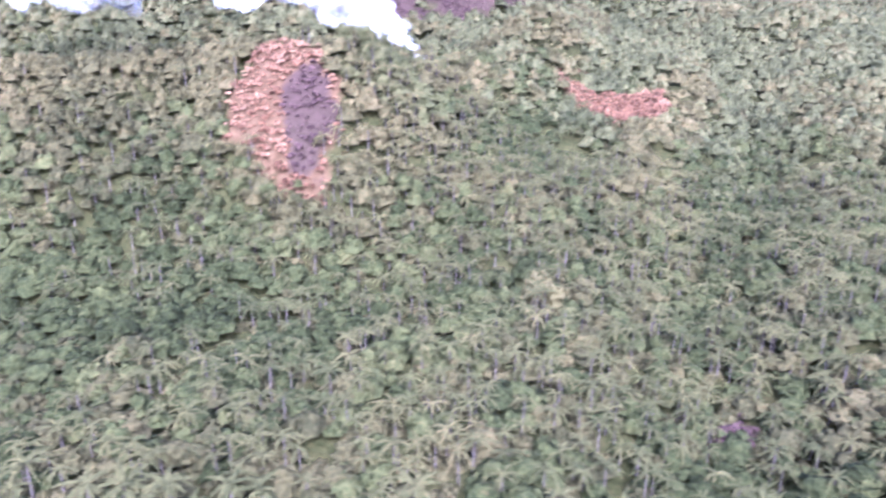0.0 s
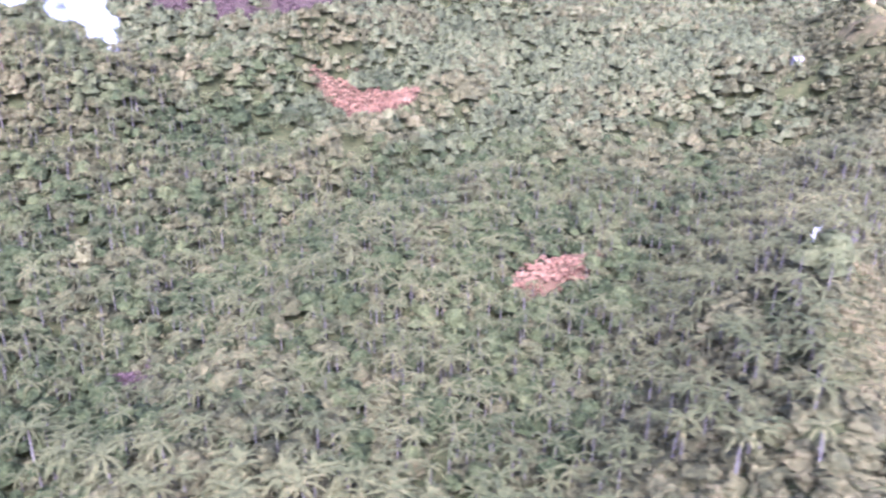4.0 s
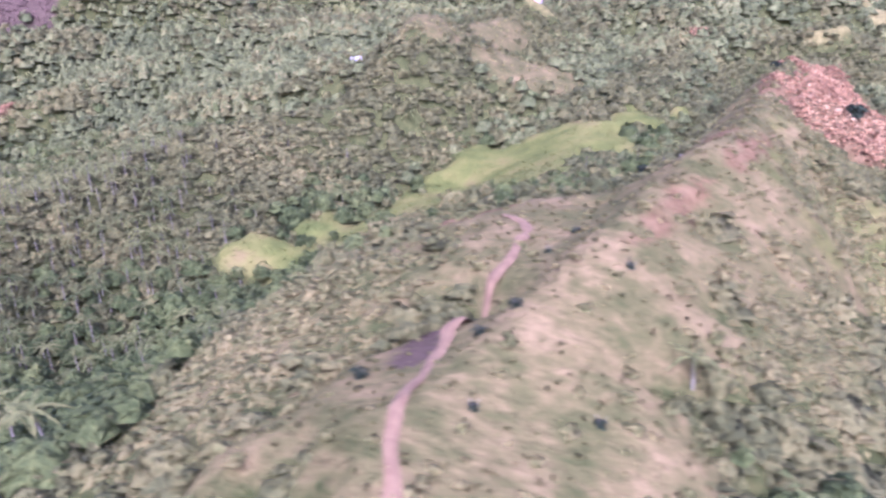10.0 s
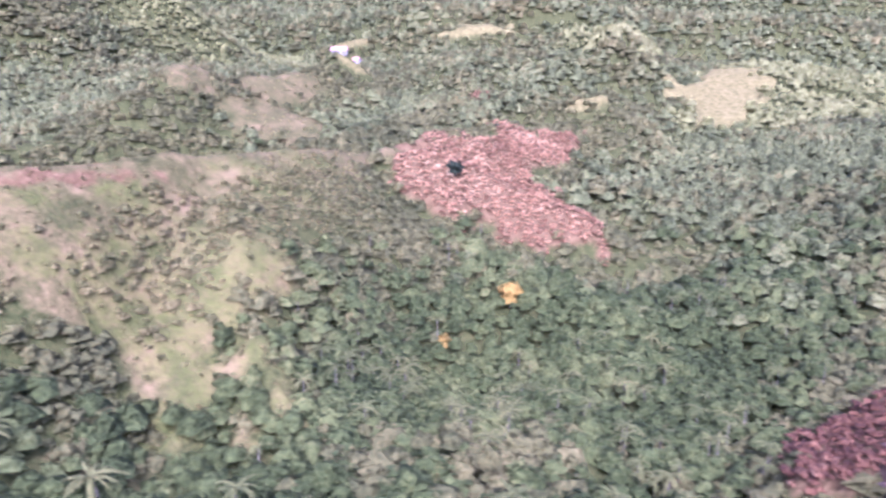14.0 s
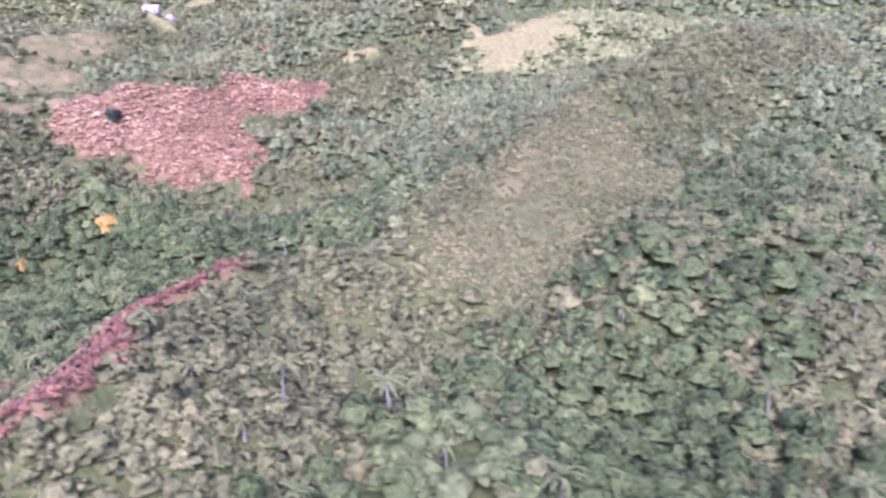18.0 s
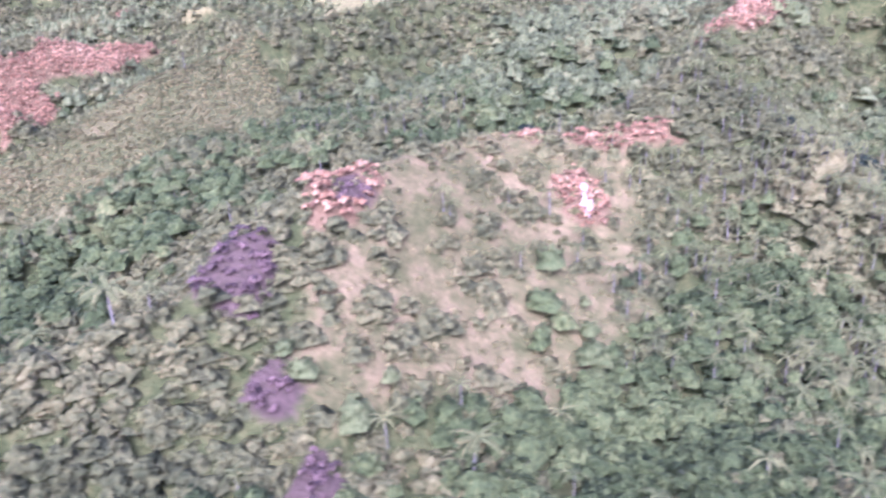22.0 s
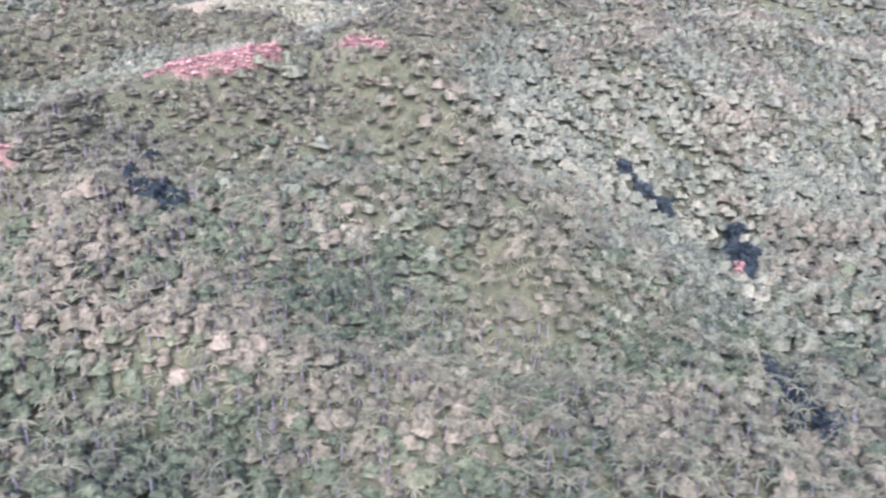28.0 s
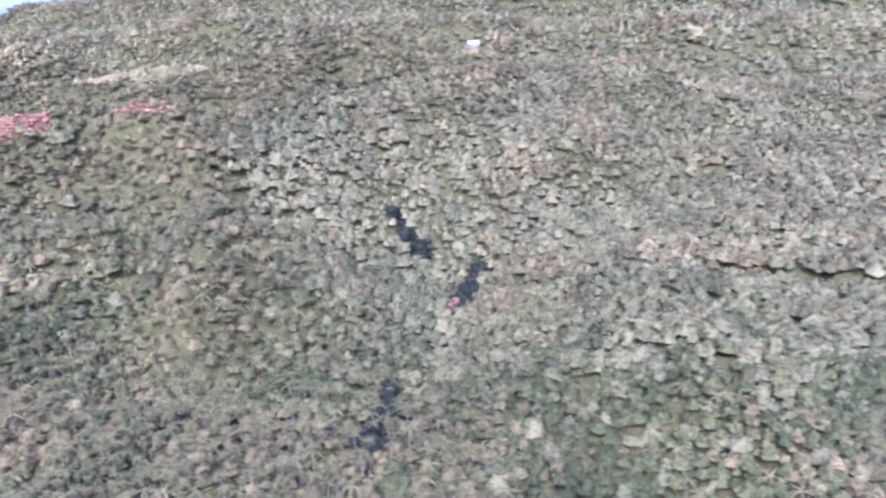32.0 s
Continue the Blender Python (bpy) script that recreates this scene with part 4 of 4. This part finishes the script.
for x, y, tall, reach in ((247, 173, 3.5, 1.4), (253, 176, 3.5, 1.6), (264, 174, 4, 1.9), (271, 166, 4, 2.0), (255, 148, 3.5, 1.9), (281, 127, 3.5, 2.0), (268, 140, 2.5, 1.2), (261, 133, 2.5, 1.1), (292, 119, 2.5, 1.2)):
    put(broadleaf_tree(tall, reach, leaf_wood, "small green tree standing alone at the edge of the meadow", "tree", "meadow trees", 34), x, y, float(rng.uniform(0, 360)))
for x, y, r in ((306, 74, 0.9), (311, 69, 0.8), (308, 66, 0.9), (319, 58, 0.7), (301, 92, 0.9), (313, 88, 0.6), (322, 78, 0.6), (298, 60, 1.0), (309, 55, 0.6), (316, 96, 0.8)):
    put(shrub(r, leaf_dark, "lone dark green shrub on the grass ridge", "lone shrubs"), x, y)
for x, y, r in ((8, 150, 3.6), (11, 146, 3.0), (6, 145, 2.6)):
    put(broadleaf_tree(8.5, r, leaf_bamboo, "tall pale yellow-green bamboo-like clump", "tree", "pale clump", 40), x, y)


def dead_tree(x, y, tall, label):
    snag = thing("dead_tree", x, y, at_ground(x, y), label, "dead tree")
    part("trunk", toned("trunk", tube([(0, 0, -0.4), (0.05, 0, tall * 0.5), (-0.05, 0.1, tall)], (0.2, 0.15, 0.1)), dead_wood), snag)
    for a, h, r in ((0.3, 0.85, 0.9), (3.0, 0.6, 0.6), (1.8, 0.7, 0.5)):
        part("branch", toned("branch", tube([(0, 0.05, tall * h), (math.cos(a) * r * 0.6, math.sin(a) * r * 0.6, tall * h + 0.35), (math.cos(a) * r, math.sin(a) * r, tall * h + 0.9)], (0.12, 0.08, 0.03), 6), dead_wood), snag)
    return snag


dead_tree(168, 127, 5.0, "bleached bare dead tree on the ridge crest")
dead_tree(559, 106, 4.0, "bleached leaning dead tree above the scrub")
dead_tree(374, 87, 3.0, "short bleached stump on the slope")


def house(x, y, turn, wide, deep, high, roof_look, label):
    """A small gabled house with door and windows."""
    home = thing("house", x, y, at_ground(x, y) - 0.2, label, "house", turn=turn)
    def box(x0, x1, y0, y1, z0, z1):
        v = np.array([(a, b, c) for c in (z0, z1) for b in (y0, y1) for a in (x0, x1)], float)
        return v, np.array([(0, 2, 3), (0, 3, 1), (4, 5, 7), (4, 7, 6), (0, 1, 5), (0, 5, 4), (2, 6, 7), (2, 7, 3), (0, 4, 6), (0, 6, 2), (1, 3, 7), (1, 7, 5)])
    hw, hd = wide / 2, deep / 2
    gable = np.array([(s * hw, y1, high) for s in (-1, 1) for y1 in (-hd, hd)] + [(-hw, 0, high + deep * 0.3), (hw, 0, high + deep * 0.3)], float)
    part("wall", toned("wall", joined([box(-hw, hw, -hd, hd, -1.2, high), (gable, np.array([(0, 1, 4), (2, 5, 3)]))]), wall_paint, shade=False), home)
    o, top, t = 0.5, high + deep * 0.3, 0.12
    for s in (-1, 1):
        e = (hd + o) * s
        drop = high - o * 0.6
        v = np.array([(-hw - o, 0, top), (hw + o, 0, top), (hw + o, e, drop), (-hw - o, e, drop), (-hw - o, 0, top + t), (hw + o, 0, top + t), (hw + o, e, drop + t), (-hw - o, e, drop + t)], float)
        f = np.array([(0, 1, 2), (0, 2, 3), (4, 6, 5), (4, 7, 6), (3, 2, 6), (3, 6, 7), (0, 3, 7), (0, 7, 4), (1, 5, 6), (1, 6, 2)])
        part("roof", toned("roof", (v, f), roof_look, shade=False), home)
    part("door", toned("door", box(-0.45, 0.45, -hd - 0.05, -hd + 0.05, 0, 2.0), dark_gap, shade=False), home)
    for wx in (-0.6 * hw, 0.6 * hw):
        part("window", toned("window", box(wx - 0.5, wx + 0.5, -hd - 0.04, -hd + 0.05, 1.0, 2.0), dark_gap, shade=False), home)
    return home


house(273, 476, 8, 10, 6, 2.8, roof_red, "long pale house with a faded red metal roof on the hilltop")
house(282, 482, -20, 6, 5, 2.6, roof_red, "small house with a rusty red roof on the hilltop")
house(854, 584, 20, 7, 6, 2.8, roof_tin, "white-roofed hut in a clearing on the wooded hill")
house(212, 332, 30, 4, 3.5, 2.2, roof_tin, "tiny pale hut on the wooded crest")


def path_strip(name, points, width, look, label):
    """A trodden path laid on the ground."""
    p = np.array(points, float)
    s = np.linspace(0, len(p) - 1, 14 * (len(p) - 1) + 1)
    x, y = np.interp(s, np.arange(len(p)), p[:, 0]), np.interp(s, np.arange(len(p)), p[:, 1])
    x, y = x + 0.35 * rough(s * 3, s * 0, 1.0, 41), y + 0 * s
    dx, dy = np.gradient(x), np.gradient(y)
    n = np.hypot(dx, dy)
    rows = []
    for k in np.linspace(-1, 1, 5):
        w = width / 2 * (1 + 0.3 * rough(s * 4, s * 0 + 7, 1.0, 42))
        px, py = x - dy / n * w * k, y + dx / n * w * k
        rows.append(np.stack([px, py, ground_height(px, py) + 0.4 - 0.2 * abs(k)], 1))
    v = np.stack(rows, 1).reshape(-1, 3)
    i = (np.arange(len(s) - 1)[:, None] * 5 + np.arange(4)[None]).ravel()
    ob = new(name, mesh_from(name, v, np.stack([i, i + 5, i + 6, i + 1], 1), look, True))
    return tagged(ob, label, "path", kind="structure")


red_earth = plain_material("trodden_red_earth", (0.080, 0.046, 0.025), (0.125, 0.078, 0.043), 0.8)
scar_earth = plain_material("fresh_pale_earth", (0.30, 0.22, 0.20), (0.42, 0.33, 0.31), 0.8)
white_earth = plain_material("pale_eroded_earth", (0.151, 0.118, 0.086), (0.189, 0.160, 0.119), 0.8)
path_strip("dirt_path", [(309, 22), (306, 40), (303.5, 52), (304, 62), (304.5, 70), (307, 78), (309, 88), (310, 97), (306, 104)], 1.3, red_earth, "worn reddish dirt path along the grass ridge")
path_strip("footpath", [(340, 190), (337, 165), (334, 148), (331, 127)], 1.2, white_earth, "pale eroded footpath climbing to the crest")
path_strip("landslip_scar", [(691, 179), (692, 175), (691.5, 170)], 2.6, scar_earth, "pale pinkish landslip scar on the burnt shoulder")

# ---------------------------------------------------------------- smoke


def smoke_plume():
    m, nodes, links, bsdf = material("smoke", 1.0)
    white = nodes.new("ShaderNodeBsdfDiffuse")
    white.inputs["Color"].default_value = (0.9, 0.92, 0.95, 1)
    clear = nodes.new("ShaderNodeBsdfTransparent")
    n = noise_node(nodes, links, 0.09, 4)
    r = ramp_node(nodes, links, n.outputs["Fac"], [(0.35, (0.03, 0.03, 0.03)), (0.7, (0.3, 0.3, 0.3))])
    both = nodes.new("ShaderNodeMixShader")
    links.new(r.outputs["Color"], both.inputs[0])
    links.new(clear.outputs[0], both.inputs[1])
    links.new(white.outputs[0], both.inputs[2])
    links.new(both.outputs[0], nodes["Material Output"].inputs["Surface"])
    way = np.array([(-28, 224, 127), (-36, 231, 134), (-48, 240, 143), (-66, 252, 150), (-92, 262, 155), (-130, 262, 157), (-170, 260, 158)], float)
    bm = bmesh.new()
    bmesh.ops.create_icosphere(bm, subdivisions=3, radius=1)
    base = np.array([v.co[:] for v in bm.verts])
    tri = np.array([[v.index for v in f.verts] for f in bm.faces])
    bm.free()
    pieces = []
    for k in range(26):
        s = (k / 25) ** 0.8 * 5.99
        i = int(s)
        c = way[i] + (way[i + 1] - way[i]) * (s - i)
        r = 1.6 + 2.3 * s
        lump = 1 + 0.28 * np.sin(base @ rng.normal(size=3) * 3.1 + k) + 0.18 * np.sin(base @ rng.normal(size=3) * 5.3)
        pieces.append((base * lump[:, None] * [r * 1.3, r, r * 0.8] + c + rng.normal(scale=0.35 * r, size=3) * [1, 1, 0.6], tri))
    v, f = joined(pieces)
    return tagged(new("smoke_plume", mesh_from("smoke_plume", v, f, m, True)), "white smoke drifting from a fire on the hillside", "smoke", kind="stuff")


smoke_plume()
